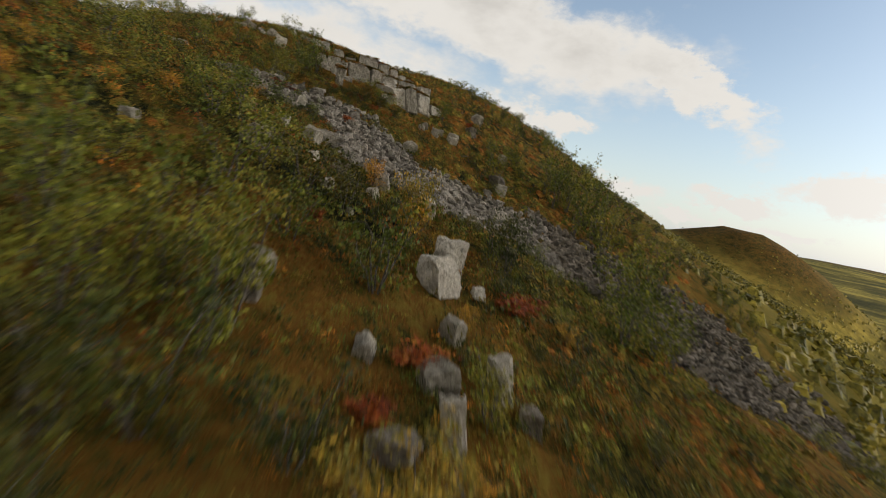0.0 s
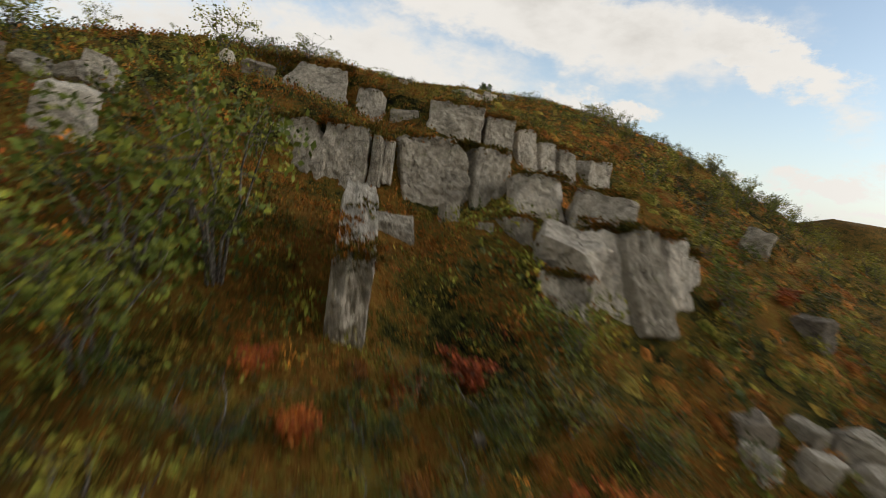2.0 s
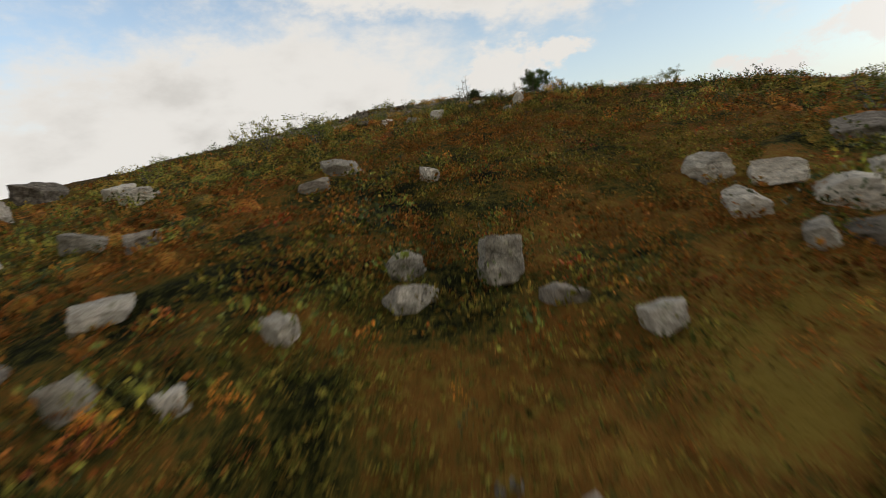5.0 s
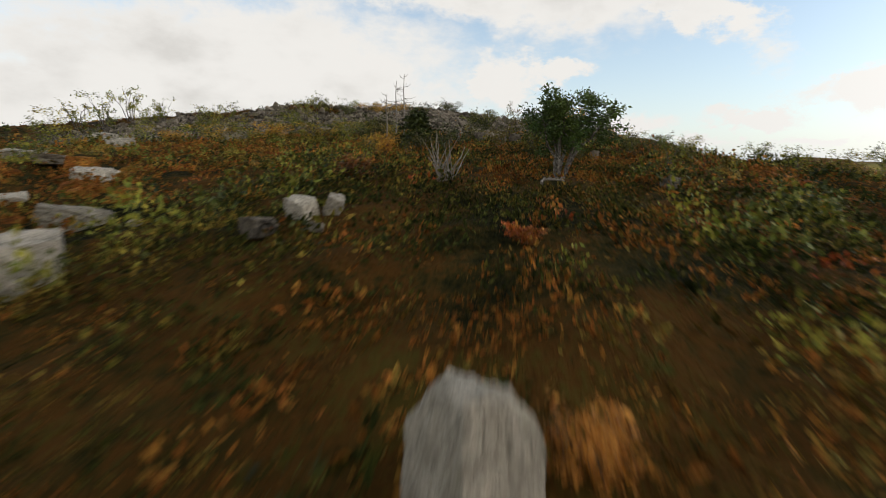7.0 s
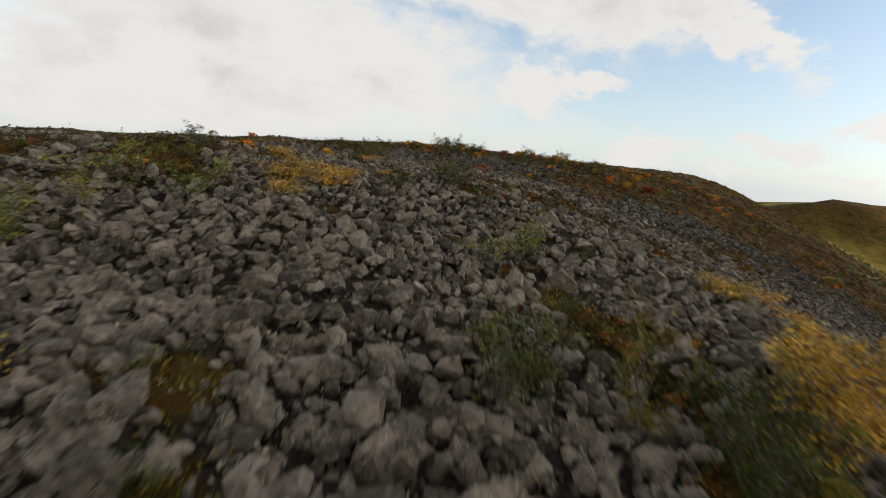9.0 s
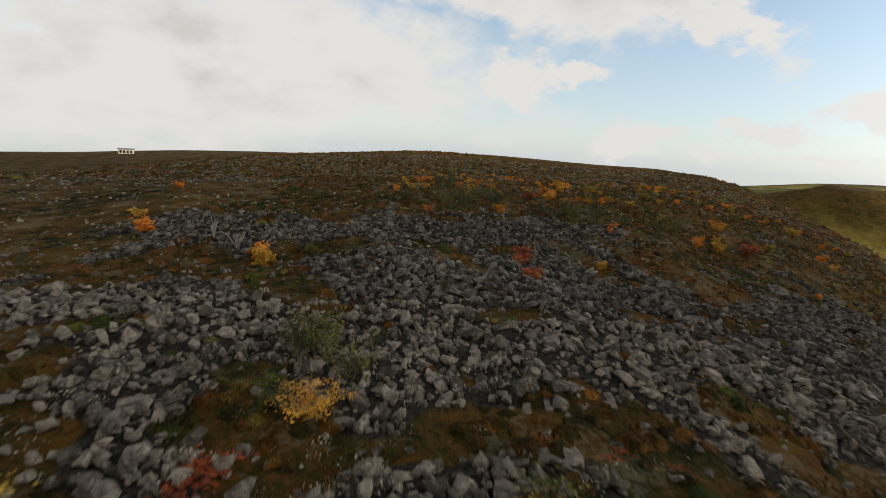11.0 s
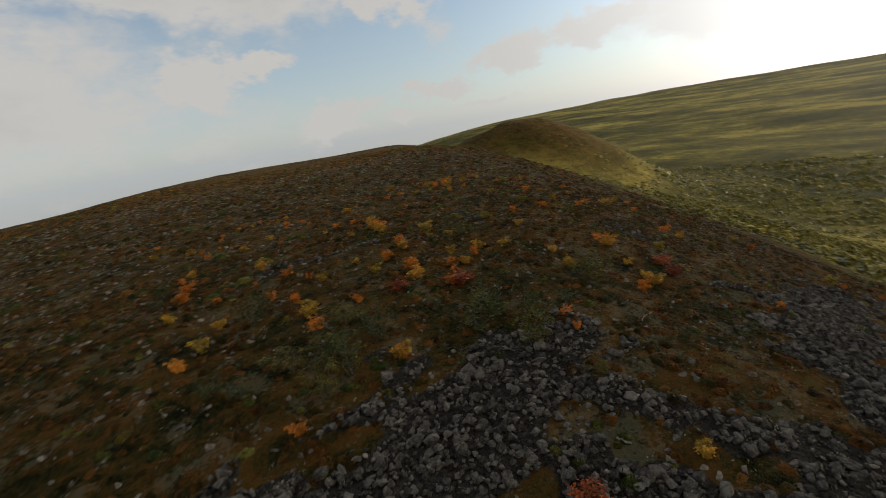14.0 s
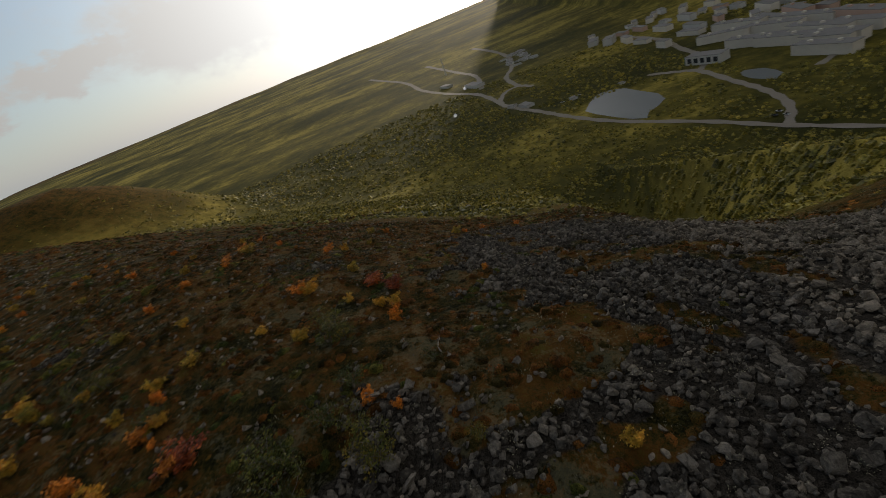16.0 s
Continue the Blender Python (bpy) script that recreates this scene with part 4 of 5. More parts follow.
APART = [(-12.2, 28.8, 4.3, 2.2, 1.2, 0.9, 8, 12), (-10.3, 28.2, 3.6, 1.9, 1.0, 0.7, -20, 12), (-8.8, 28.4, 3.4, 1.3, 0.9, 0.6, 20, 12), (-10.6, 26.4, 3.1, 1.6, 0.9, 0.8, 5, 10), (-14.6, 28.4, 4.9, 1.6, 1.3, 0.9, 15, 10),
         (-14.8, 41.1, 8.9, 0.95, 1.2, 0.5, 10, 14), (-22.4, 45.6, 9.5, 1.5, 1.5, 0.6, -8, 12), (-20.1, 45.2, 9.4, 1.1, 1.2, 0.5, 6, 12), (-18.1, 44.8, 9.3, 0.9, 1.0, 0.45, -4, 12), (-16.6, 44.2, 9.2, 0.8, 1.0, 0.45, 12, 12)]


def bare_rock(x, y):
    """Where the front of a block of the ledge leaves no room for heath."""
    out = np.zeros(np.shape(x), bool)
    for bx, by, bz, w, d, h, turn, lean in LEDGE + LOWER + APART:
        c, s = math.cos(math.radians(turn)), math.sin(math.radians(turn))
        u, v = (x - bx) * c + (y - by) * s, (y - by) * c - (x - bx) * s
        out |= (np.abs(u) < w * 0.47) & (v > -0.2) & (v < d * 0.42)
    return out


def make_outcrop():
    r = np.random.RandomState(17)
    turf = []
    for k, (x, y, z, w, d, h, turn, lean) in enumerate(LEDGE + LOWER + APART):
        taper = (0.5, 0.17) if k == 0 else (0.25, -0.1) if k == 1 else (r.uniform(0, 0.25), r.uniform(-0.1, 0.1))
        rock = new("granite_block", bm_mesh("granite_block", block_rock(300 + k, 28 if w > 1.5 else 16, 0.10, 0.06, 6, taper), ROCK_PALE))
        # the foot of the front stands where it is given, the body runs back into the slope
        m = pose(x, y, z - 0.25, -lean, 0, turn) @ Matrix.Translation((0, d / 2, (h + 0.25) / 2))
        rock.matrix_basis = m @ Matrix.Diagonal((w * 1.04, d, h + 0.25, 1))
        size = "large" if w * h > 2.4 else "small" if w * h < 0.7 else "squarish"
        tagged(rock, size + " pale grey granite block bedded in a heathy ledge", "rock", "blocks of the ledge")
        n = int(30 * w * d)
        for _ in range(n if h > 0.6 else 0):
            u, v = r.uniform(-0.52, 0.52), -0.5 + 0.68 * r.uniform(0, 1) ** 1.8
            at = m @ Vector((u * w, v * d, (h + 0.25) / 2 - 0.06))
            turf.append((*at, r.uniform(0.22, 0.5)))
    turf = np.array(turf)
    kind = wave(turf[:, 0], turf[:, 1], 1.7, 66) + r.normal(0, 0.4, len(turf))
    for name, mat, m, label in (("rust_turf", HEATH_RUST, kind > 0.1, "rust-brown heath turf capping the granite ledge"), ("green_turf", HEATH_MOSS, kind <= 0.1, "dark green heath turf capping the granite ledge")):
        q = turf[m]
        sizes = np.stack([q[:, 3]] * 3, 1)
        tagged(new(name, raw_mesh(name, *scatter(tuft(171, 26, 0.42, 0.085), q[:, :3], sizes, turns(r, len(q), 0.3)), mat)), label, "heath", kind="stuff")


def make_boulders():
    kinds = [bm_mesh("boulder", block_rock(500 + k, 10, 0.06, 0.075, 12), ROCK_PALE if k % 4 else ROCK_GREY) for k in range(8)]
    upland = [bm_mesh("boulder", block_rock(520 + k, 10, 0.05, 0.07, 12), ROCK_GREY if k % 3 else ROCK_DARK) for k in range(8)]
    r = np.random.RandomState(8)
    k = 0
    for rows, where in ((BOULDERS_FOOT, "on the lower heath slope"), (BOULDERS_LEDGE, "beside the granite ledge"), (BOULDERS_SLOPE, "sunk in rust-brown heath"),
                        (BOULDERS_UPPER, "on the upper heath slope"), (BOULDERS_BROW, "near the brow of the hill"), (BOULDERS_TOP, "at the edge of the scree"), (BOULDERS_START, "at the foot of the hillside"), (BOULDERS_FACE, "standing in a steep bank of heath")):
        for x, y, w, tall in rows:
            k += 1
            h = w * min(tall, 2.5 if rows is BOULDERS_FACE else 1.2 if rows is BOULDERS_BROW else 0.85)
            w *= 1.0 if rows is BOULDERS_FACE else 0.9
            ob = new("boulder", (upland if rows is BOULDERS_TOP else kinds)[k % 8])
            ob.matrix_basis = pose(x, y, float(land(x, y)) + h * 0.26, r.uniform(-16, 16), r.uniform(-16, 16), r.uniform(0, 360)) @ Matrix.Diagonal((w * 1.0, w * r.uniform(0.7, 0.95), h * 1.2, 1))
            tagged(ob, ("grey angular boulder " if rows is BOULDERS_TOP else "pale lichened granite boulder " if k % 4 else "dark grey weathered boulder ") + where, "boulder", "boulders on the hillside")


# ---- plants ----


def tube(points, radii, sides=4):
    """A tapered stem along points, as arrays."""
    pts = np.array(points, float)
    vs, fs = [], []
    for i, p in enumerate(pts):
        d = pts[min(i + 1, len(pts) - 1)] - pts[max(i - 1, 0)]
        d /= np.linalg.norm(d) + 1e-9
        a = np.cross(d, (0.3, 0.9, 0.2))
        a /= np.linalg.norm(a) + 1e-9
        b = np.cross(d, a)
        ang = np.arange(sides) * 2 * np.pi / sides
        vs.append(p + radii[i] * (np.cos(ang)[:, None] * a + np.sin(ang)[:, None] * b))
    for i in range(len(pts) - 1):
        for j in range(sides):
            k = (j + 1) % sides
            fs.append((i * sides + j, i * sides + k, (i + 1) * sides + k, (i + 1) * sides + j))
    return np.concatenate(vs), np.array(fs)


def join(pieces):
    vs, fs, base = [], [], 0
    for v, f in pieces:
        vs.append(v)
        fs.append(f + base)
        base += len(v)
    return np.concatenate(vs), np.concatenate(fs)


def leaves(r, tips, per, spread_, size):
    """Diamond leaves in loose sprays round the twig tips."""
    c = np.repeat(np.asarray(tips), per, 0)
    c = c + r.normal(0, 1, c.shape) * spread_
    n = len(c)
    u = r.normal(size=(n, 3))
    u /= np.linalg.norm(u, axis=1)[:, None]
    w = np.cross(u, r.normal(size=(n, 3)))
    w /= np.linalg.norm(w, axis=1)[:, None]
    s = size * r.uniform(0.6, 1.5, (n, 1))
    v = np.stack([c - u * s, c + w * s * 0.6, c + u * s, c - w * s * 0.6], 1).reshape(-1, 3)
    return v, np.arange(4 * n).reshape(-1, 4)


def grow(r, stems, lean=(0, 0), wide=0.5, low=0.15, thick=0.02, forks=5, bare=0.3):
    """Crooked stems with side twigs, about 1 high; gives the wood and the twig tips."""
    wood, tips = [], []
    for k in range(stems):
        a = 2 * np.pi * (k + r.uniform(0, 0.8)) / stems
        out = wide * r.uniform(0.35, 0.95)
        end = np.array([np.cos(a) * out + lean[0], np.sin(a) * out + lean[1], r.uniform(0.7, 1.0)])
        base = np.array([np.cos(a), np.sin(a), 0]) * r.uniform(0.0, 0.06)
        ts = np.linspace(0, 1, 6)
        pts = [base + (end - base) * (t, t, t ** 0.8) + r.normal(0, 0.025, 3) * (0 if t == 0 else 1) for t in ts]
        pts[0][2] = -0.06
        wood.append(tube(pts, thick * (1.15 - ts)))
        for _ in range(forks):
            t = r.uniform(bare, 1.0)
            p = np.array([np.interp(t, ts, [q[i] for q in pts]) for i in range(3)])
            d = r.normal(size=3) * (1, 1, 0.6) + (lean[0], lean[1], 0.25)
            d /= np.linalg.norm(d)
            q = p + d * r.uniform(0.12, 0.3) * (0.6 + wide)
            q[2] = max(q[2], low)
            mid = (p + q) / 2 + r.normal(0, 0.02, 3)
            wood.append(tube([p, q], [thick * 0.4, thick * 0.12], 3))
            tips += [q, mid, (q + mid) / 2]
        tips.append(end)
    return wood, np.array(tips)


def shrub_kind(name, seed, leaf, label, category, stems=5, per=14, spray=0.07, size=0.03, wide=0.5, low=0.12, forks=6, thick=0.02, lean=(0, 0), bare=0.06, limbs=False):
    r = np.random.RandomState(seed)
    wood, tips = grow(r, stems, lean, wide, low, thick, forks, bare)
    ob = thing(name, label, category)
    if limbs:
        for k, piece in enumerate(wood):
            name_ = "stem" if len(piece[0]) > 20 else "twig"
            part(name_, raw_mesh(name_, *piece, BARK, True), ob)
    else:
        part("wood", raw_mesh("wood", *join(wood), BARK, True), ob, kind="stuff")
    tips = tips[r.uniform(0, 1, len(tips)) < 0.8]
    lv, lf = leaves(r, tips, per, spray * 0.8, size)
    lv[:, 2] = np.maximum(lv[:, 2], 0.01)
    part("crown", raw_mesh("crown", lv, lf, leaf), ob)
    return ob


def plant(kinds, rows, group, seed, gain=1.0, tall=1.0):
    r = np.random.RandomState(seed)
    split = []
    for x, y, h, w in rows:
        # a wide thicket is several plants side by side
        n = 1 if w < 2.0 else 2 if w < 3.0 else 3
        for j in range(n):
            a = 2 * math.pi * (j + r.uniform(0, 1)) / n
            s = 0.3 * w if n > 1 else 0.0
            split.append((x + s * math.cos(a), y + s * math.sin(a), h * r.uniform(0.75, 1.0) if j else h, w / (0.55 * n + 0.45)))
    for k, (x, y, h, w) in enumerate(split):
        m = pose(x, y, float(land(x, y)) - 0.03, 0, 0, r.uniform(0, 360)) @ Matrix.Diagonal((w * gain * r.uniform(0.9, 1.1), w * gain, h * tall, 1))
        ob = copy_thing(kinds[k % len(kinds)], m)
        tagged(ob, group=group)


def make_shrubs():
    green = [shrub_kind("birch_shrub", 20 + k, GREEN_LEAF, "olive-green dwarf birch shrub with crooked pale stems", "shrub", 5, 9, 0.07, 0.024, 0.5, 0.1, 7, 0.011) for k in range(3)]
    twiggy = [shrub_kind("birch_sapling", 30 + k, GREEN_LEAF, "thin straggling birch bush with sparse small leaves", "shrub", 5, 6, 0.05, 0.024, 0.5, 0.1, 6, 0.012) for k in range(3)]
    gold = [shrub_kind("golden_shrub", 40 + k, GOLD_LEAF, "golden-yellow autumn birch shrub growing among stones", "shrub", 6, 14, 0.07, 0.02, 0.5, 0.06, 8, 0.011) for k in range(3)]
    bright = [shrub_kind("willow_shrub", 50 + k, (ORANGE_LEAF, GOLD_LEAF)[k % 2], ("bright orange", "bright yellow")[k % 2] + " low autumn shrub on stony heath", "shrub", 6, 16, 0.08, 0.05, 0.5, 0.06, 6, 0.010) for k in range(4)]
    red = [shrub_kind("bilberry_patch", 60 + k, RED_LEAF, "scarlet low bilberry patch in the heath", "shrub", 6, 14, 0.09, 0.045, 0.5, 0.03, 5, 0.008) for k in range(2)]
    plant(green, GREEN_LOW, "birch shrubs on the slope", 1, 1.15)
    plant(twiggy, SKYLINE, "thin bushes on the skyline", 2)
    plant(twiggy, BROW, "thin bushes on the brow", 3)
    plant(gold, GOLD, "golden shrubs by the scree", 4, 1.15)
    dark = [shrub_kind("birch_bush", 36 + k, DARK_LEAF, "dark olive birch bush with crooked grey stems", "shrub", 5, 9, 0.07, 0.026, 0.5, 0.08, 7, 0.011) for k in range(3)]
    plant(dark, DARK, "dark birch bushes on the brow", 8)
    plant(dark, GREEN_TOP, "birch shrubs on the plateau", 5, 1.1)
    plant(bright, BRIGHT, "bright shrubs on the plateau", 6, 0.75)
    russet = [shrub_kind("russet_shrub", 65 + k, RUSSET_LEAF, "low russet-orange autumn shrub in the heath", "shrub", 6, 14, 0.08, 0.03, 0.5, 0.06, 6, 0.010) for k in range(2)]
    plant(russet, ORANGE, "orange shrubs in the heath", 9, 0.9)
    plant(red, RED, "red patches of the heath", 7, 0.9, 0.7)
    # further shrubs that thin out over slope and plateau
    r = np.random.RandomState(77)
    for kinds, n, x0, x1, y0, y1, h0, h1, group in ((green, 130, 4, 34, 24, 95, 0.7, 1.7, "birch shrubs on the slope"), (dark, 140, 2, 34, 24, 80, 0.4, 1.1, "dark bushes on the slope"), (dark, 36, -13, 8, 4, 29, 0.4, 1.0, "dark bushes on the slope"), (twiggy, 20, -34, -15, 60, 112, 0.5, 1.2, "thin bushes on the brow"),
                                                    (green, 24, -30, -12, 22, 46, 0.8, 1.8, "birch shrubs on the slope"), (dark, 50, -33, 34, 122, 180, 0.35, 0.7, "birch shrubs on the plateau"),
                                                    (bright, 110, -14, 40, 138, 205, 0.3, 0.7, "bright shrubs on the plateau"), (dark, 34, -13, 1, 92, 106, 0.3, 0.7, "dark bushes on the brow"), (green, 14, -5, 6, 84, 104, 0.5, 0.9, "birch shrubs on the slope"), (green, 24, -14, 12, 5, 29, 0.6, 1.4, "birch shrubs on the slope"), (gold, 14, -12, 8, 6, 28, 0.5, 1.0, "golden shrubs on the slope")):
        rows = []
        while len(rows) < n:
            x, y = r.uniform(x0, x1), r.uniform(y0, y1)
            if float(stony(x, y)) < 0.2:
                h = r.uniform(h0, h1)
                rows.append((x, y, h, h * r.uniform(1.1, 1.6)))
        plant(kinds, rows, group, 70 + n)
    for ob in green + dark + twiggy + gold + bright + russet + red:
        for o in (*ob.children_recursive, ob):
            bpy.data.objects.remove(o)


def make_lone_trees():
    tree = shrub_kind("mountain_birch", 81, leaf_material("birch_dark", [(0.03, 0.06, 0.014), (0.06, 0.10, 0.022), (0.10, 0.135, 0.028)]),
                      "crooked green mountain birch on the brow of the hill", "tree", 6, 60, 0.055, 0.016, 0.5, 0.36, 11, 0.020, (0.12, 0.05), 0.5, True)
    tree.matrix_basis = pose(-7.2, 88.3, float(land(-7.2, 88.3)) - 0.03, 0, 0, 0) @ Matrix.Diagonal((1.6, 1.3, 1.36, 1))
    # dead stems
    r = np.random.RandomState(90)
    stems = thing("dead_bush", "bleached leafless stems of a dead bush", "dead bush", at=(-9.2, 86.9, float(land(-9.2, 86.9))))
    for k in range(24):
        a, s, h = r.uniform(-1.2, 1.2), r.uniform(0.05, 0.42), r.uniform(0.25, 0.72)
        b, c = r.normal(0, 0.09), r.normal(0, 0.05)
        p = [(b + s * 0.7 * np.sign(a) * t ** 1.3 + r.normal(0, 0.012), c + r.uniform(-0.2, 0.2) * t, h * t - 0.03) for t in (0, 0.35, 0.7, 1)]
        part("stem", raw_mesh("stem", *tube(p, [0.009, 0.008, 0.006, 0.003]), DEAD, True), stems)
    # fallen dead wood on the heath
    for x, y, turn, long, thick in ((-7.95, 85.8, 25, 0.28, 0.018), (2.6, 37.7, -30, 1.1, 0.035), (4.7, 146.5, 10, 0.9, 0.03)):
        r = np.random.RandomState(int(y))
        log = thing("fallen_branch", "bleached crooked dead branch lying on heath", "dead branch", "fallen branches")
        log.matrix_basis = pose(x, y, float(land(x + 0.2, y)) + 0.16, 0, -6, turn)
        pts = [(long * (t - 0.5), 0.08 * math.sin(5 * t), 0.03 * math.sin(3 * t)) for t in np.linspace(0, 1, 7)]
        part("limb", raw_mesh("limb", *tube(pts, np.linspace(thick, thick * 0.45, 7), 7), DEAD, True), log)
        for k in range(4):
            t = 0.25 + 0.18 * k
            p = np.array((long * (t - 0.5), 0.08 * math.sin(5 * t), 0.02))
            q = p + long * np.array((0.25, r.uniform(-0.25, 0.25), r.uniform(0.0, 0.14)))
            part("twig", raw_mesh("twig", *tube([p, (p + q) / 2 + 0.02, q], [thick * 0.4, thick * 0.3, 0.004], 5), DEAD, True), log)
    # a low birch with bare white limbs that sprawl over the heath
    sprawl = thing("sprawling_birch", "pale bare birch limbs sprawling low over the heath", "dead bush")
    for limb, thick in ((((-15.1, 54.2, 0.25), (-14.85, 54.9, 0.35), (-14.75, 55.5, 0.5), (-14.9, 56.0, 0.55), (-14.5, 56.35, 0.5), (-14.1, 56.6, 0.45), (-14.15, 57.3, 0.6), (-14.35, 58.1, 0.75)), 0.03),
                        (((-14.75, 55.5, 0.5), (-15.2, 55.6, 0.5), (-15.7, 55.9, 0.6), (-16.1, 56.4, 0.7)), 0.02), (((-14.9, 56.0, 0.55), (-15.1, 56.8, 0.7), (-15.0, 57.6, 0.9)), 0.016),
                        (((-14.15, 57.3, 0.6), (-13.9, 57.8, 0.75), (-13.85, 58.4, 0.9)), 0.012)):
        pts = [(x, y, float(land(x, y)) + up) for x, y, up in limb]
        part("limb", raw_mesh("limb", *tube(pts, np.linspace(thick, thick * 0.4, len(pts)), 6), DEAD, True), sprawl)
    # a bare white birch among the stones of the plateau
    for x, y, h, seed in ((-22.0, 142.1, 1.1, 95), (-20.1, 140.6, 0.9, 96)):
        r = np.random.RandomState(seed)
        bare = thing("bare_birch", "small bare white birch bush without leaves", "dead bush", "bare birches", at=(x, y, float(land(x, y))))
        for k in range(7):
            a, s = r.uniform(0, 6.28), r.uniform(0.15, 0.6)
            p = [(math.cos(a) * s * t, math.sin(a) * s * t, h * t ** 0.7 - 0.04 + r.normal(0, 0.02)) for t in (0, 0.35, 0.7, 1)]
            part("stem", raw_mesh("stem", *tube(p, [0.035, 0.027, 0.018, 0.006], 5), DEAD, True), bare)
    # three dead spruces
    for x, y, h, seed in ((-10.35, 95.9, 2.2, 91), (-10.6, 95.8, 2.0, 92), (-10.9, 95.7, 1.6, 94)):
        r = np.random.RandomState(seed)
        t = thing("dead_spruce", "bare grey trunk of a dead spruce with broken twigs", "dead tree", "dead spruces", at=(x, y, float(land(x, y))))
        part("trunk", raw_mesh("trunk", *tube([(0, 0, -0.05), (0.03, 0, h * 0.4), (0.0, 0.03, h * 0.8), (0.03, 0, h)], [0.03, 0.024, 0.014, 0.005]), DEAD, True), t)
        for k in range(14):
            z = h * r.uniform(0.45, 0.97)
            a, s = r.uniform(0, 6.28), (h - z) * 0.42 + 0.12
            part("branch", raw_mesh("branch", *tube([(0, 0, z), (np.cos(a) * s * 0.6, np.sin(a) * s * 0.6, z + 0.02), (np.cos(a) * s, np.sin(a) * s, z + 0.1)], [0.009, 0.007, 0.003], 4), DEAD, True), t)
    # a dwarf spruce, dark and spreading
    r = np.random.RandomState(93)
    t = thing("dwarf_spruce", "dark green spreading dwarf spruce", "shrub", at=(-9.9, 95.4, float(land(-9.9, 95.4))))
    part("trunk", raw_mesh("trunk", *tube([(0, 0, -0.05), (0, 0.02, 0.5), (0.03, 0, 1.0)], [0.05, 0.035, 0.006]), BARK, True), t)
    dark = leaf_material("spruce_needles", [(0.03, 0.042, 0.009), (0.058, 0.07, 0.013), (0.10, 0.11, 0.018)])
    tips = []
    for k in range(60):
        z = r.uniform(0.08, 0.95)
        a, s = r.uniform(0, 6.28), (1.0 - z) * r.uniform(0.6, 1.0) * 1.1
        tips += [(np.cos(a) * s * q, np.sin(a) * s * q, z - 0.1 * q) for q in (0.4, 0.7, 1.0)]
    part("crown", raw_mesh("crown", *leaves(r, tips, 14, 0.07, 0.04), dark), t)
    t.scale = (1.5, 1.4, 1.25)


def clump(seed, blades, high, size, round_=0.8):
    """A tuft of leaves about 1 across, as arrays."""
    r = np.random.RandomState(seed)
    a = r.uniform(0, 2 * np.pi, blades)
    s = np.sqrt(r.uniform(0, 1, blades)) * 0.5
    c = np.stack([np.cos(a) * s, np.sin(a) * s, high * (1 - (2 * s) ** 2 * round_) * r.uniform(0.35, 1.0, blades)], 1)
    up = np.stack([np.cos(a) * s * 1.4, np.sin(a) * s * 1.4, r.uniform(0.25, 0.9, blades)], 1) + r.normal(0, 0.35, (blades, 3))
    up /= np.linalg.norm(up, axis=1)[:, None]
    w = np.cross(up, r.normal(size=(blades, 3)))
    w /= np.linalg.norm(w, axis=1)[:, None]
    d = size * r.uniform(0.6, 1.4, (blades, 1))
    v = np.stack([c - up * d, c + w * d * 0.55, c + up * d, c - w * d * 0.55], 1).reshape(-1, 3)
    return v, np.arange(4 * blades).reshape(-1, 4)


def mound(seed, high=0.42, n=5):
    """A low bumpy cushion about 1 across, as arrays of quads."""
    r = np.random.RandomState(seed)
    u, v = np.meshgrid(np.linspace(-1, 1, n), np.linspace(-1, 1, n))
    x, y = u * np.sqrt(1 - v * v / 2), v * np.sqrt(1 - u * u / 2)
    d = np.hypot(x, y)
    z = high * (1 - 1.7 * d ** 2) * r.uniform(0.7, 1.1, x.shape)
    x, y = x * r.uniform(0.42, 0.6, x.shape), y * r.uniform(0.42, 0.6, x.shape)
    i = (np.arange(n - 1)[:, None] * n + np.arange(n - 1)[None]).ravel()
    return np.stack([x, y, z], -1).reshape(-1, 3), np.stack([i, i + 1, i + n + 1, i + n], 1)


def tuft(seed, blades, high, size):
    """A cushion with loose leaves over it."""
    leafy = clump(seed, blades, high * 1.3, size)
    return leafy if blades > 14 else join([mound(seed, high * 0.7, 4), leafy])


def path_x(y):
    return np.interp(y, [0, 17, 31, 44, 57, 76, 91, 110, 126, 142], [0, -2, -6, -9.3, -12.3, -10.2, -7.9, -8.7, -11.3, -12])


LICHEN = leaf_material("reindeer_lichen", [(0.16, 0.145, 0.09), (0.26, 0.235, 0.16), (0.40, 0.365, 0.26)])


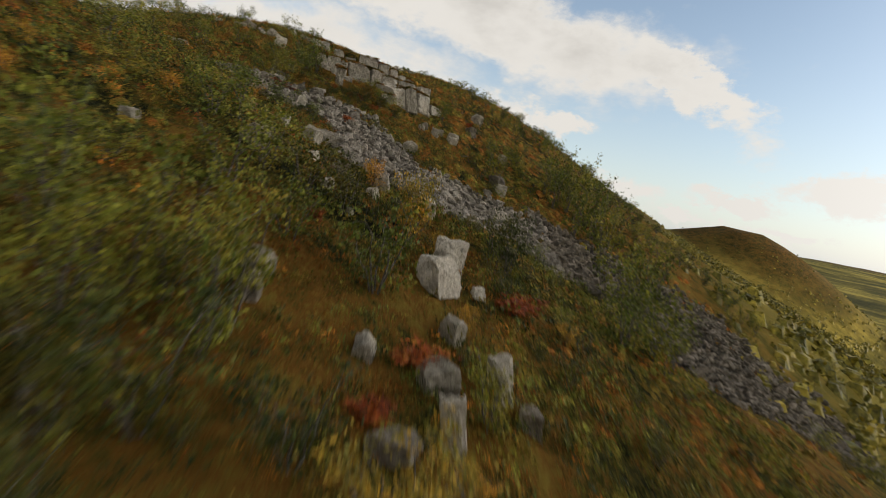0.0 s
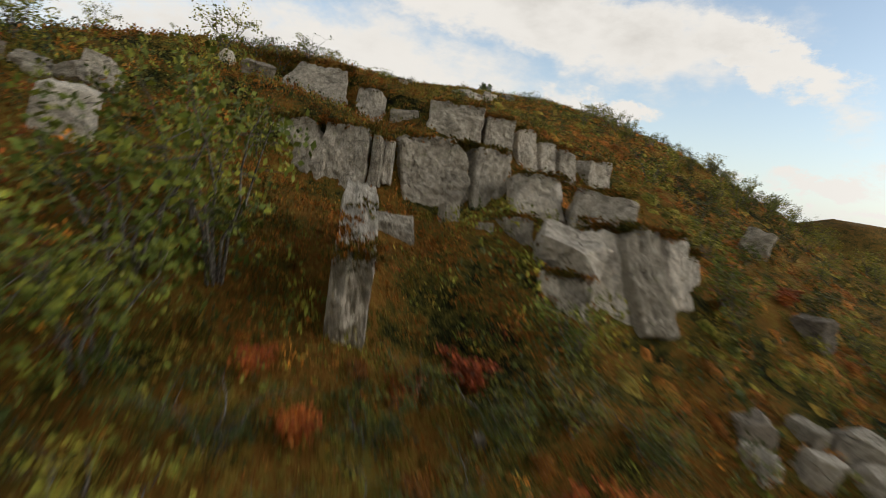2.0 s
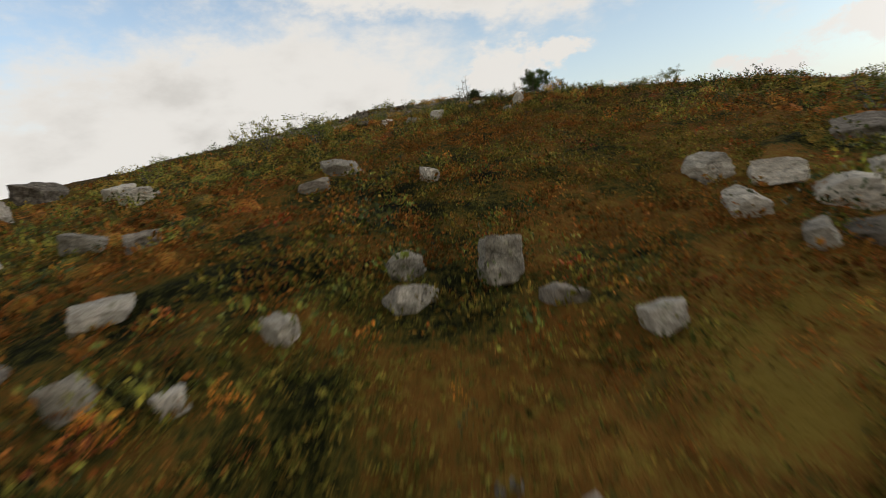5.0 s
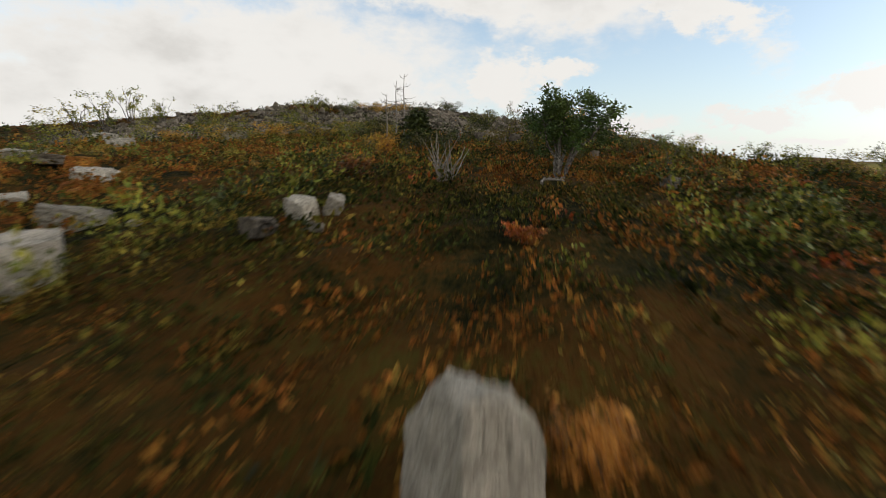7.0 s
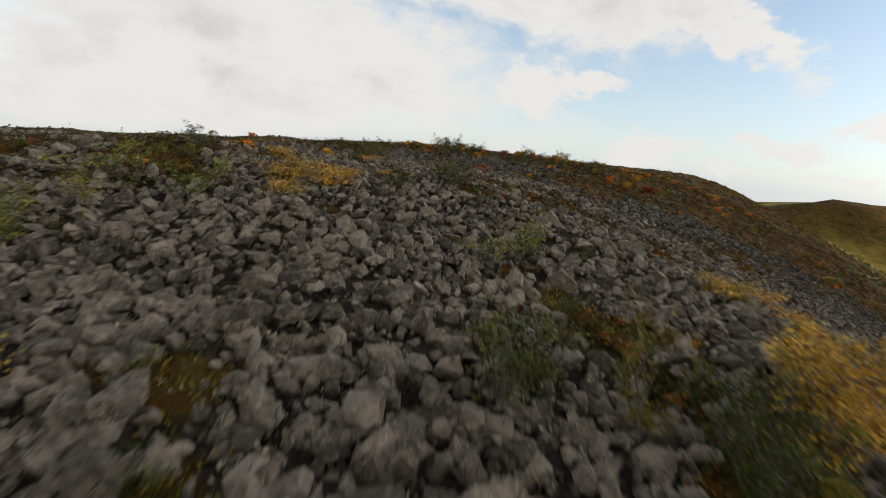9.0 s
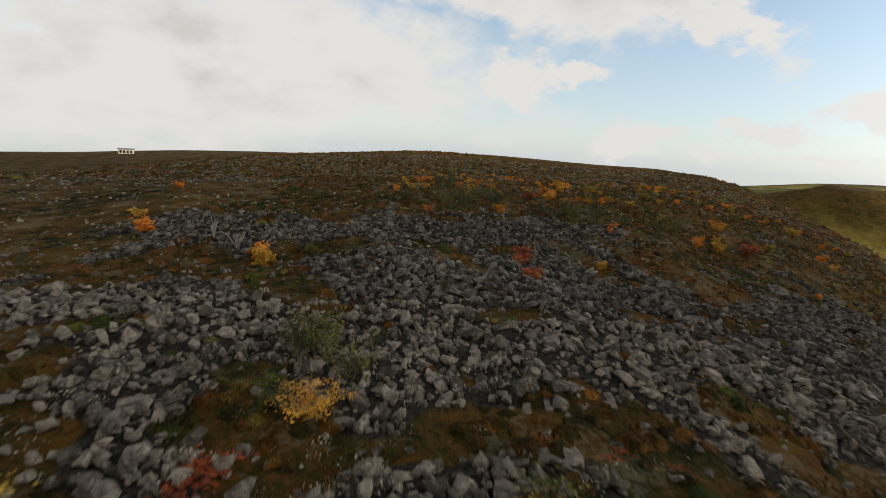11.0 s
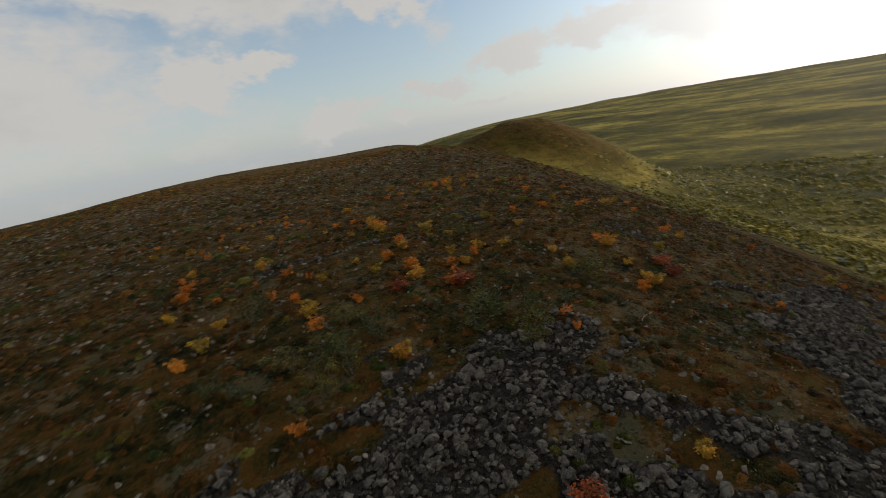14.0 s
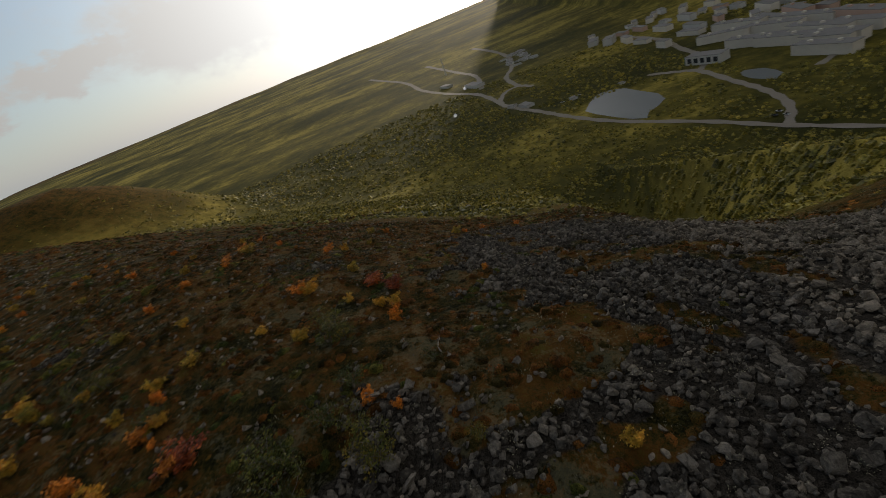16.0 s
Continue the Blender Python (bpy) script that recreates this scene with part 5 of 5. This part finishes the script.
def make_heath():
    """The dwarf-shrub heath: thousands of tufts, finest along the flight."""
    r = np.random.RandomState(12)
    pieces = {"rust_heath": [], "olive_heath": [], "brown_heath": [], "mossy_heath": []}
    # counts, reach beside the flight, stretch of the slope, size of a tuft, its leaves and their size
    for n, off, y0, y1, s0, s1, blades, leaf in ((6500, 4, 34, 98, 0.24, 0.46, 32, 0.062), (13000, 9, 3, 118, 0.3, 0.6, 22, 0.08), (11000, 20, 3, 122, 0.35, 0.75, 12, 0.075), (7500, 36, 3, 122, 0.45, 1.0, 8, 0.08), (9000, 38, 118, 185, 0.45, 0.9, 8, 0.08), (6000, 90, 170, 330, 0.9, 2.0, 3, 0.08)):
        y = r.uniform(y0, y1, n)
        x = path_x(y) + r.uniform(-off, off, n) + (25 if y0 > 100 else 0)
        s = r.uniform(s0, s1, n)
        keep = (r.uniform(0, 1, n) > stony(x, y) * 0.93) & ~bare_rock(x, y)
        if blades < 15 and y0 < 100:
            keep &= np.abs(x - path_x(y)) > 6 + r.uniform(-1.5, 1.5, n)
        x, y, s = x[keep], y[keep], s[keep]
        pick = wave(x, y, 9.0, 41) + 0.7 * wave(x, y, 2.6, 42) + r.normal(0, 0.35, len(x)) + np.interp(y, [20, 33, 40, 60, 76, 86, 91, 95, 99, 108], [-0.2, 0.35, 0.4, 0.3, 0.1, -0.05, 0.5, 0.5, 0.1, 0.2])
        used = np.zeros(len(x), int)
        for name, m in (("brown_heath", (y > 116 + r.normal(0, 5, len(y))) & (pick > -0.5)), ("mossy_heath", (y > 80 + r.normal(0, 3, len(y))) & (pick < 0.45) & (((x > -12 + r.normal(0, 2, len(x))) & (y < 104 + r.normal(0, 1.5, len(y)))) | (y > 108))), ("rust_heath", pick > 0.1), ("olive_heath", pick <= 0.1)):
            m = m & (used == 0)
            used = used + m
            idx = np.where(m)[0]
            for k in range(3):
                j = idx[k::3]
                dims = np.stack([s[j], s[j], s[j] * r.uniform(0.45, 1.3, len(j))], 1)
                pieces[name].append(scatter(tuft(100 + k, blades, 0.42, leaf), seat(x[j], y[j], 0.02), dims, turns(r, len(j), 0.12), slope_at(x[j], y[j])))
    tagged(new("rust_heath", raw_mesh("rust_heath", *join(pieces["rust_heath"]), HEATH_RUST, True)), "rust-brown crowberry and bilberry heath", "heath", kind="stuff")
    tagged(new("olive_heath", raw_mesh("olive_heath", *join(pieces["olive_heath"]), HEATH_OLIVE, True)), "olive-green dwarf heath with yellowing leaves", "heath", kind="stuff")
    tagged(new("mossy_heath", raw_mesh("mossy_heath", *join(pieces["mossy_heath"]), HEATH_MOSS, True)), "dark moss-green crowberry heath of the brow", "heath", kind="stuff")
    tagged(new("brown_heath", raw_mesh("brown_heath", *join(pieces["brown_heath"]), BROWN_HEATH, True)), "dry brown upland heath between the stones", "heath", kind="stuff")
    # knee-high birch scrub in patches, green with orange sprigs
    n = 17000
    y = 3 + 117 * r.uniform(0, 1, n) ** 1.15
    x = path_x(y) + r.uniform(-15, 17, n)
    patch = wave(x, y, 6.5, 61) + 0.6 * wave(x, y, 2.1, 62)
    m = (patch > 0.05 - 0.5 * (y < 42) - 0.4 * ((y > 30) & (y < 39))) & (stony(x, y) < 0.35) & ~bare_rock(x, y)
    x, y = x[m], y[m]
    s = r.uniform(0.3, 0.85, len(x)) * np.where(y < 42, 1.25, 1.0) * np.where(np.abs(x - path_x(y)) < 2.0, 0.7, 1.0)
    kind = r.uniform(0, 1, len(x)) + 0.25 * wave(x, y, 5.0, 63)
    for name, mat, m, label in (("dark_scrub", DARK_LEAF, kind < 0.42, "dark green knee-high birch scrub in the heath"), ("red_scrub", RED_LEAF, kind >= 1.0, "red autumn sprigs of bilberry in the heath"), ("yellow_scrub", GREEN_LEAF, (kind >= 0.42) & (kind < 0.84), "yellow-green dwarf birch scrub in the heath"),
                                ("orange_scrub", ORANGE_LEAF, (kind >= 0.84) & (kind < 1.0), "orange autumn sprigs of dwarf birch in the heath")):
        j = np.where(m)[0]
        size = s[j] * (0.6 if name in ("orange_scrub", "red_scrub") else 1.0)
        tagged(new(name, raw_mesh(name, *scatter(clump(150, 44, 0.75, 0.055, 0.7), seat(x[j], y[j], 0.04), np.stack([size, size, size * r.uniform(0.7, 1.2, len(j))], 1), turns(r, len(j), 0.15), slope_at(x[j], y[j])), mat)), label, "scrub", kind="stuff")
    # pale reindeer lichen in low cushions on the plateau
    n = 17000
    y = 104 + 150 * r.uniform(0, 1, n) ** 1.4
    x = path_x(y) + r.uniform(-35, 45, n)
    m = (wave(x, y, 17.0, 55) + 0.8 * wave(x, y, 4.0, 56) > 0.2)
    x, y = x[m], y[m]
    s = r.uniform(0.15, 0.6, len(x)) * np.where(y > 180, 1.5, 1.0)
    tagged(new("reindeer_lichen", raw_mesh("reindeer_lichen", *scatter(clump(130, 16, 0.16, 0.07), seat(x, y, 0.0) + np.stack([0 * x, 0 * x, 0.3 * stony(x, y)], -1), np.stack([s] * 3, 1), turns(r, len(x), 0.1)), LICHEN)), "pale cream reindeer lichen on stony ground", "lichen", kind="stuff")
    # loose stones over the plateau
    n = 14000
    y = 122 + 150 * r.uniform(0, 1, n) ** 1.3
    x = path_x(y) + r.uniform(-60, 75, n)
    s = r.uniform(0.1, 0.38, n) * (1 + np.clip((y - 150) / 100, 0, 1.2))
    dims = s[:, None] * r.uniform(0.6, 1.2, (n, 3)) * (1, 1, 0.7)
    loose = [scatter(STONES[k], seat(x[k::6], y[k::6], -0.03), dims[k::6], turns(r, len(x[k::6]), 0.4)) for k in range(6)]
    tagged(new("loose_stones", raw_mesh("loose_stones", *join(loose), ROCK_GREY)), "loose grey stones scattered over the plateau heath", "stones", kind="stuff")
    # yellow grass tussocks and red bearberry in drifts
    n = 3400
    y = r.uniform(16, 150, n)
    x = path_x(y) + r.normal(0, 9, n)
    drift = wave(x, y, 6.0, 51) + 0.5 * wave(x, y, 2.0, 52)
    red = (drift > 0.6) & (stony(x, y) < 0.6)
    s = r.uniform(0.3, 0.6, n)
    j = np.where(red)[0]
    tagged(new("red_bearberry", raw_mesh("red_bearberry", *scatter(clump(120, 34, 0.4, 0.06), seat(x[j], y[j], 0.0), np.stack([s[j]] * 3, 1), turns(r, len(j), 0.2)), RED_LEAF)), "red autumn bearberry drifts in the heath", "heath", kind="stuff")


make_outcrop()
make_boulders()
make_lone_trees()
make_shrubs()
make_heath()
make_scree()
# ---- the valley: woods, water, roads and the town ----


def make_woods():
    """Low birch woods on the valley side and floor, as loose clumps of leaf sprays."""
    r = np.random.RandomState(31)
    n = 150000
    d = 35 + 900 * r.uniform(0, 1, n) ** 1.9
    a = np.radians(r.uniform(35, 175, n))
    x, y = -11 + d * np.sin(a), 142 + d * np.cos(a)
    keep = (r.uniform(0, 1, n) < wooded(x, y) * np.clip(0.66 + 0.5 * wave(x, y, 45.0, 32) + 0.3 * wave(x, y, 14.0, 33), 0.3, 1)) & ~cleared(x, y)
    x, y, d = x[keep][:38000], y[keep][:38000], d[keep][:38000]
    s = r.uniform(1.0, 3.4, len(x)) * (1 + d / 700) * (0.35 + 0.65 * wooded(x, y))
    pieces = []
    for k in range(5):
        j = np.arange(len(x))[k::5]
        dims = np.stack([s[j], s[j], s[j] * r.uniform(0.6, 1.1, len(j))], 1)
        pieces.append(scatter(join([mound(140 + k, 0.62, 4), clump(140 + k, 5, 0.85, 0.16, 0.6)]), seat(x[j], y[j], 0.1), dims, turns(r, len(j), 0.1)))
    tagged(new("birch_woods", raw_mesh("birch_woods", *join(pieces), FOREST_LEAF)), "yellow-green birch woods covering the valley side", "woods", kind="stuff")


LAKE = [(520, 27), (548, 14), (573, -3), (570, -20), (555, -30), (520, -36), (490, -42), (466, -39), (452, -27), (442, -13), (427, -6), (440, 4), (465, 13), (495, 22)]
ROADS = [((210, -132), (255, -95), (313, -59), (371, -31), (448, 15), (520, 44), (590, 66), (660, 90), (723, 103), (790, 88), (800, 62), (760, 45)),
         ((313, -59), (349, -82), (395, -92), (444, -94), (518, -97), (545, -85), (576, -65)), ((518, -97), (560, -125), (640, -135), (760, -150), (880, -140)),
         ((723, 103), (860, 130), (1000, 190), (1200, 255), (1500, 330), (2000, 520)), ((800, 62), (920, 69), (1050, 40), (1300, 30), (1700, 90)),
         ((410, -145), (440, -190), (480, -215), (560, -225), (700, -230)), ((900, 120), (1100, 120), (1300, 160), (1700, 260))]


def cleared(x, y):
    """Ground without trees: water, roads, yards and the town."""
    out = strip(x, y, 500, -8, 500, -8.1, 58) < 1
    for road in ROADS:
        for (x0, y0), (x1, y1) in zip(road, road[1:]):
            out |= strip(x, y, x0, y0, x1, y1, 7 + 0.006 * x0) < 1
    out |= (strip(x, y, 470, -185, 900, -175, 62) < 1) | (strip(x, y, 640, 75, 700, 85, 22) < 1) | (strip(x, y, 1000, 0, 1250, 20, 40) < 1)
    out |= strip(x, y, 440, -115, 441, -115, 20) < 1
    return out


def surface(name, ring, lift, mat, label, category):
    """A flat sheet inside a ring of points."""
    bm = bmesh.new()
    z = max(float(land(px, py)) for px, py in ring) + lift
    bm.faces.new([bm.verts.new((px, py, z)) for px, py in ring])
    bmesh.ops.recalc_face_normals(bm, faces=bm.faces)
    if bm.faces[:][0].normal.z < 0:
        bmesh.ops.reverse_faces(bm, faces=bm.faces)
    return tagged(new(name, bm_mesh(name, bm, mat)), label, category, kind="structure")


def plain_material(name, col, rough=0.85, vary=0.25, scale=0.3, spec=0.3):
    mat, s, b = material(name, rough, spec)
    p = place(s)
    n = s.math("ADD", s.math("MULTIPLY", s.noise(p, scale, 5.0, 0.6), 0.6), s.math("MULTIPLY", s.noise(p, scale * 8, 4.0, 0.6, 3.0), 0.4))
    s.put(b.inputs["Base Color"], s.mix(n, [c * (1 - vary) for c in col], [c * (1 + vary) for c in col]))
    return mat


WATER = plain_material("lake_water", (0.12, 0.14, 0.15), 0.4, 0.2, 0.05, 0.35)
DIRT = plain_material("dirt_road", (0.24, 0.21, 0.17), 0.9, 0.3, 0.2)
PANEL = plain_material("wall_panels", (0.62, 0.57, 0.48), 0.85, 0.22, 0.25)
PLASTER = plain_material("pink_plaster", (0.50, 0.34, 0.26), 0.85, 0.15, 0.25)
WHITE = plain_material("white_sheet", (0.50, 0.49, 0.46), 0.6, 0.1, 0.25)
ROOFING = plain_material("roof_felt", (0.22, 0.21, 0.20), 0.9, 0.3, 0.2)
GLASS = plain_material("window_glass", (0.03, 0.035, 0.04), 0.15, 0.2, 0.5, 0.6)
TEAL = plain_material("teal_paint", (0.06, 0.20, 0.15), 0.6, 0.1, 0.5)
CAR_WHITE = plain_material("car_paint_pale", (0.6, 0.6, 0.6), 0.3, 0.05, 1.0, 0.5)
CAR_DARK = plain_material("car_paint_dark", (0.04, 0.045, 0.05), 0.3, 0.05, 1.0, 0.5)
TYRE = plain_material("tyre_rubber", (0.02, 0.02, 0.02), 0.9, 0.1, 1.0)


def make_water_and_roads():
    surface("lake", LAKE, 0.35, WATER, "still grey lake beside a dirt road", "lake")
    ring = [(440 + 26 * math.cos(k * 0.57) * (1 + 0.15 * math.sin(3 * k)), -115 + 11 * math.sin(k * 0.57)) for k in range(11)]
    surface("pond", ring, 0.3, WATER, "small grey pond near the town", "pond")
    for px, py, pw, ph in ((758, 177, 16, 3), (980, 150, 24, 4)):
        ring = [(px + pw * math.cos(k * 0.63), py + ph * math.sin(k * 0.63)) for k in range(10)]
        surface("pool", ring, 0.5, WATER, "small bog pool in the valley", "pond")
    for road in ROADS:
        pts = [Vector((*p, 0)) for p in road]
        fine = []
        for k in range(len(pts) - 1):
            a, b, c, d = pts[max(k - 1, 0)], pts[k], pts[k + 1], pts[min(k + 2, len(pts) - 1)]
            for t in np.linspace(0, 1, 8, endpoint=False):
                fine.append(0.5 * ((2 * b) + (c - a) * t + (2 * a - 5 * b + 4 * c - d) * t * t + (3 * b - a - 3 * c + d) * t**3))
        fine.append(pts[-1])
        bm = bmesh.new()
        last = None
        for k, p in enumerate(fine):
            d = (fine[min(k + 1, len(fine) - 1)] - fine[max(k - 1, 0)]).normalized()
            w = 2.6 + 0.0022 * p.x + 0.8 * math.sin(k * 1.7)
            side = Vector((d.y, -d.x, 0)) * w
            z = max(float(land(q.x, q.y)) for q in (p - side, p, p + side)) + 0.4
            pair = [bm.verts.new((q.x, q.y, z)) for q in (p - side, p + side)]
            if last:
                bm.faces.new((last[1], last[0], pair[0], pair[1]))
            last = pair
        bmesh.ops.recalc_face_normals(bm, faces=bm.faces)
        ob = new("road", bm_mesh("road", bm, DIRT))
        tagged(ob, "pale dirt road winding through the valley", "road", kind="structure")


def box(bm, x0, x1, y0, y1, z0, z1):
    v = [bm.verts.new(c) for c in ((x0, y0, z0), (x1, y0, z0), (x1, y1, z0), (x0, y1, z0), (x0, y0, z1), (x1, y0, z1), (x1, y1, z1), (x0, y1, z1))]
    for f in ((0, 3, 2, 1), (4, 5, 6, 7), (0, 1, 5, 4), (1, 2, 6, 5), (2, 3, 7, 6), (3, 0, 4, 7)):
        bm.faces.new([v[i] for i in f])


def boxes(name, rows, mat, parent, label=""):
    bm = bmesh.new()
    for row in rows:
        box(bm, *row)
    return part(name, bm_mesh(name, bm, mat), parent, label)


def building(x, y, long, deep, high, turn, wall, label, storeys=3, windows=0, group="town buildings"):
    b = thing("apartment_building" if storeys > 2 else "shed", label, "building", group)
    b.matrix_basis = pose(x, y, float(land(x, y)) - 0.5, 0, 0, turn)
    hx, hy = long / 2, deep / 2
    boxes("wall", [(-hx, hx, -hy, hy, 0, high)], wall, b)
    boxes("roof", [(-hx - 0.3, hx + 0.3, -hy - 0.3, hy + 0.3, high, high + 0.35)], ROOFING, b)
    for k in range(int(long // 26) if storeys > 2 else 0):
        u = -hx + 13 + 26 * k
        boxes("roof_house", [(u - 1.6, u + 1.6, -1.5, 1.5, high + 0.35, high + 2.2)], wall, b)
    for k in range(windows):
        u = -hx + (k + 0.7) * long / (windows + 0.4)
        w = long / windows * 0.3
        boxes("window", [(u - w, u + w, -hy - 0.08, -hy + 0.1, high * 0.28, high * 0.8)], GLASS, b)
    return b


def make_town():
    pale = "pale panel apartment block with a flat roof"
    rows = [(436, -168, 54, 13, 10, -163), (457, -184, 46, 12, 10, -160), (484, -184, 104, 13, 10, -161), (540, -168, 62, 13, 10, -154), (612, -172, 58, 13, 10, -137),
            (500, -206, 70, 13, 10, -170), (570, -205, 64, 13, 10, -158), (640, -205, 70, 13, 10, -160), (560, -232, 80, 14, 10, -168), (470, -222, 50, 13, 10, -168)]
    for x, y, a, b, h, turn in rows:
        building(x, y, a, b, h, turn, PANEL, pale, 4, 0)
    for x, y, a, b, h, turn in ((494, -242, 58, 14, 12, 180), (600, -250, 50, 13, 11, 170)):
        building(x, y, a, b, h, turn, PLASTER, "pink plastered block at the back of the town", 4, 0)
    hall = building(541, -117, 42, 16, 10, -152, WHITE, "white hall with tall dark windows and a teal end", 2, 5)
    boxes("end_wall", [(-21.4, -20.9, -8.2, 8.2, 0, 9.6)], TEAL, hall, "teal painted end wall")
    r = np.random.RandomState(61)
    spots = [(px, py) for px, py, *_ in rows]
    for k in range(90):
        x, y = r.uniform(560, 980), r.uniform(-290, -110)
        if (y > -150 and x < 640) or min(math.hypot((x - px) * 0.6, (y - py) * 1.6) for px, py in spots) < 30:
            continue
        spots.append((x, y))
        building(x, y, r.uniform(16, 44), r.uniform(9, 13), r.uniform(5, 11), r.uniform(150, 200), (PANEL, WHITE, PANEL, PLASTER)[k % 4], "low flat-roofed building on the far side of town", 2)
    for k in range(26):
        x, y = r.uniform(1010, 1240), r.uniform(-14, 44)
        building(x, y, r.uniform(10, 22), r.uniform(8, 12), r.uniform(3, 5), r.uniform(0, 180), WHITE, "small pale shed in the valley hamlet", 1, 0, "hamlet sheds")
    for x, y, a, b, h, turn in ((645, 75, 26, 12, 4, 20), (668, 92, 12, 8, 4, 50), (592, 22, 10, 7, 3, 10), (577, -34, 8, 6, 3, 30), (960, 130, 60, 20, 6, 20), (1090, 190, 40, 14, 6, 25), (918, -100, 40, 16, 9, 160), (862, -112, 30, 16, 12, 150)):
        building(x, y, a, b, h, turn, WHITE, "long white-roofed shed beside the dirt road", 1, 0, "valley sheds")
    # a flat-roofed lookout on the far ridge
    building(-134, 303, 5, 3.5, 1.9, 30, PANEL, "low flat-roofed hut alone on a bare ridge", 1, 4, "ridge huts")
    mast = thing("mast", "tall white lattice mast in the valley", "mast", at=(1320, 190, float(land(1320, 190))))
    boxes("pole", [(-1.3, 1.3, -1.3, 1.3, 0, 46)], WHITE, mast)
    boxes("platform", [(-2.4, 2.4, -2.4, 2.4, 24, 25.2), (-2.2, 2.2, -2.2, 2.2, 44, 45)], WHITE, mast)


def make_cars():
    for k, (x, y, turn) in enumerate(((336, -64, 20), (341, -70, 28), (331, -69, 14), (588, 30, 70), (594, 36, 60), (600, 12, 10))):
        pale = k % 3 != 0
        car = thing("car", ("pale" if pale else "dark") + " parked car beside the dirt road", "car", "parked cars")
        car.matrix_basis = pose(x, y, float(land(x, y)) + 0.42, 0, 0, turn)
        bm = bmesh.new()
        box(bm, -2.2, 2.2, -0.9, 0.9, 0.3, 0.95)
        bmesh.ops.bevel(bm, geom=bm.edges[:], offset=0.15, segments=2, affect="EDGES")
        part("body", bm_mesh("body", bm, CAR_WHITE if pale else CAR_DARK), car)
        bm = bmesh.new()
        bmesh.ops.create_cube(bm, size=1.0, matrix=Matrix.LocRotScale((-0.2, 0, 1.2), None, (2.4, 1.55, 0.55)))
        for v in bm.verts:
            if v.co.z > 1.2:
                v.co.x = -0.2 + (v.co.x + 0.2) * 0.7
        part("cabin", bm_mesh("cabin", bm, GLASS), car)
        for wx in (-1.35, 1.35):
            for wy in (-0.85, 0.85):
                bm = bmesh.new()
                bmesh.ops.create_cone(bm, cap_ends=True, segments=12, radius1=0.33, radius2=0.33, depth=0.24, matrix=Matrix.Translation((wx, wy, 0.33)) @ Matrix.Rotation(math.pi / 2, 4, "X"))
                part("wheel", bm_mesh("wheel", bm, TYRE), car)


make_woods()
make_water_and_roads()
make_town()
make_cars()
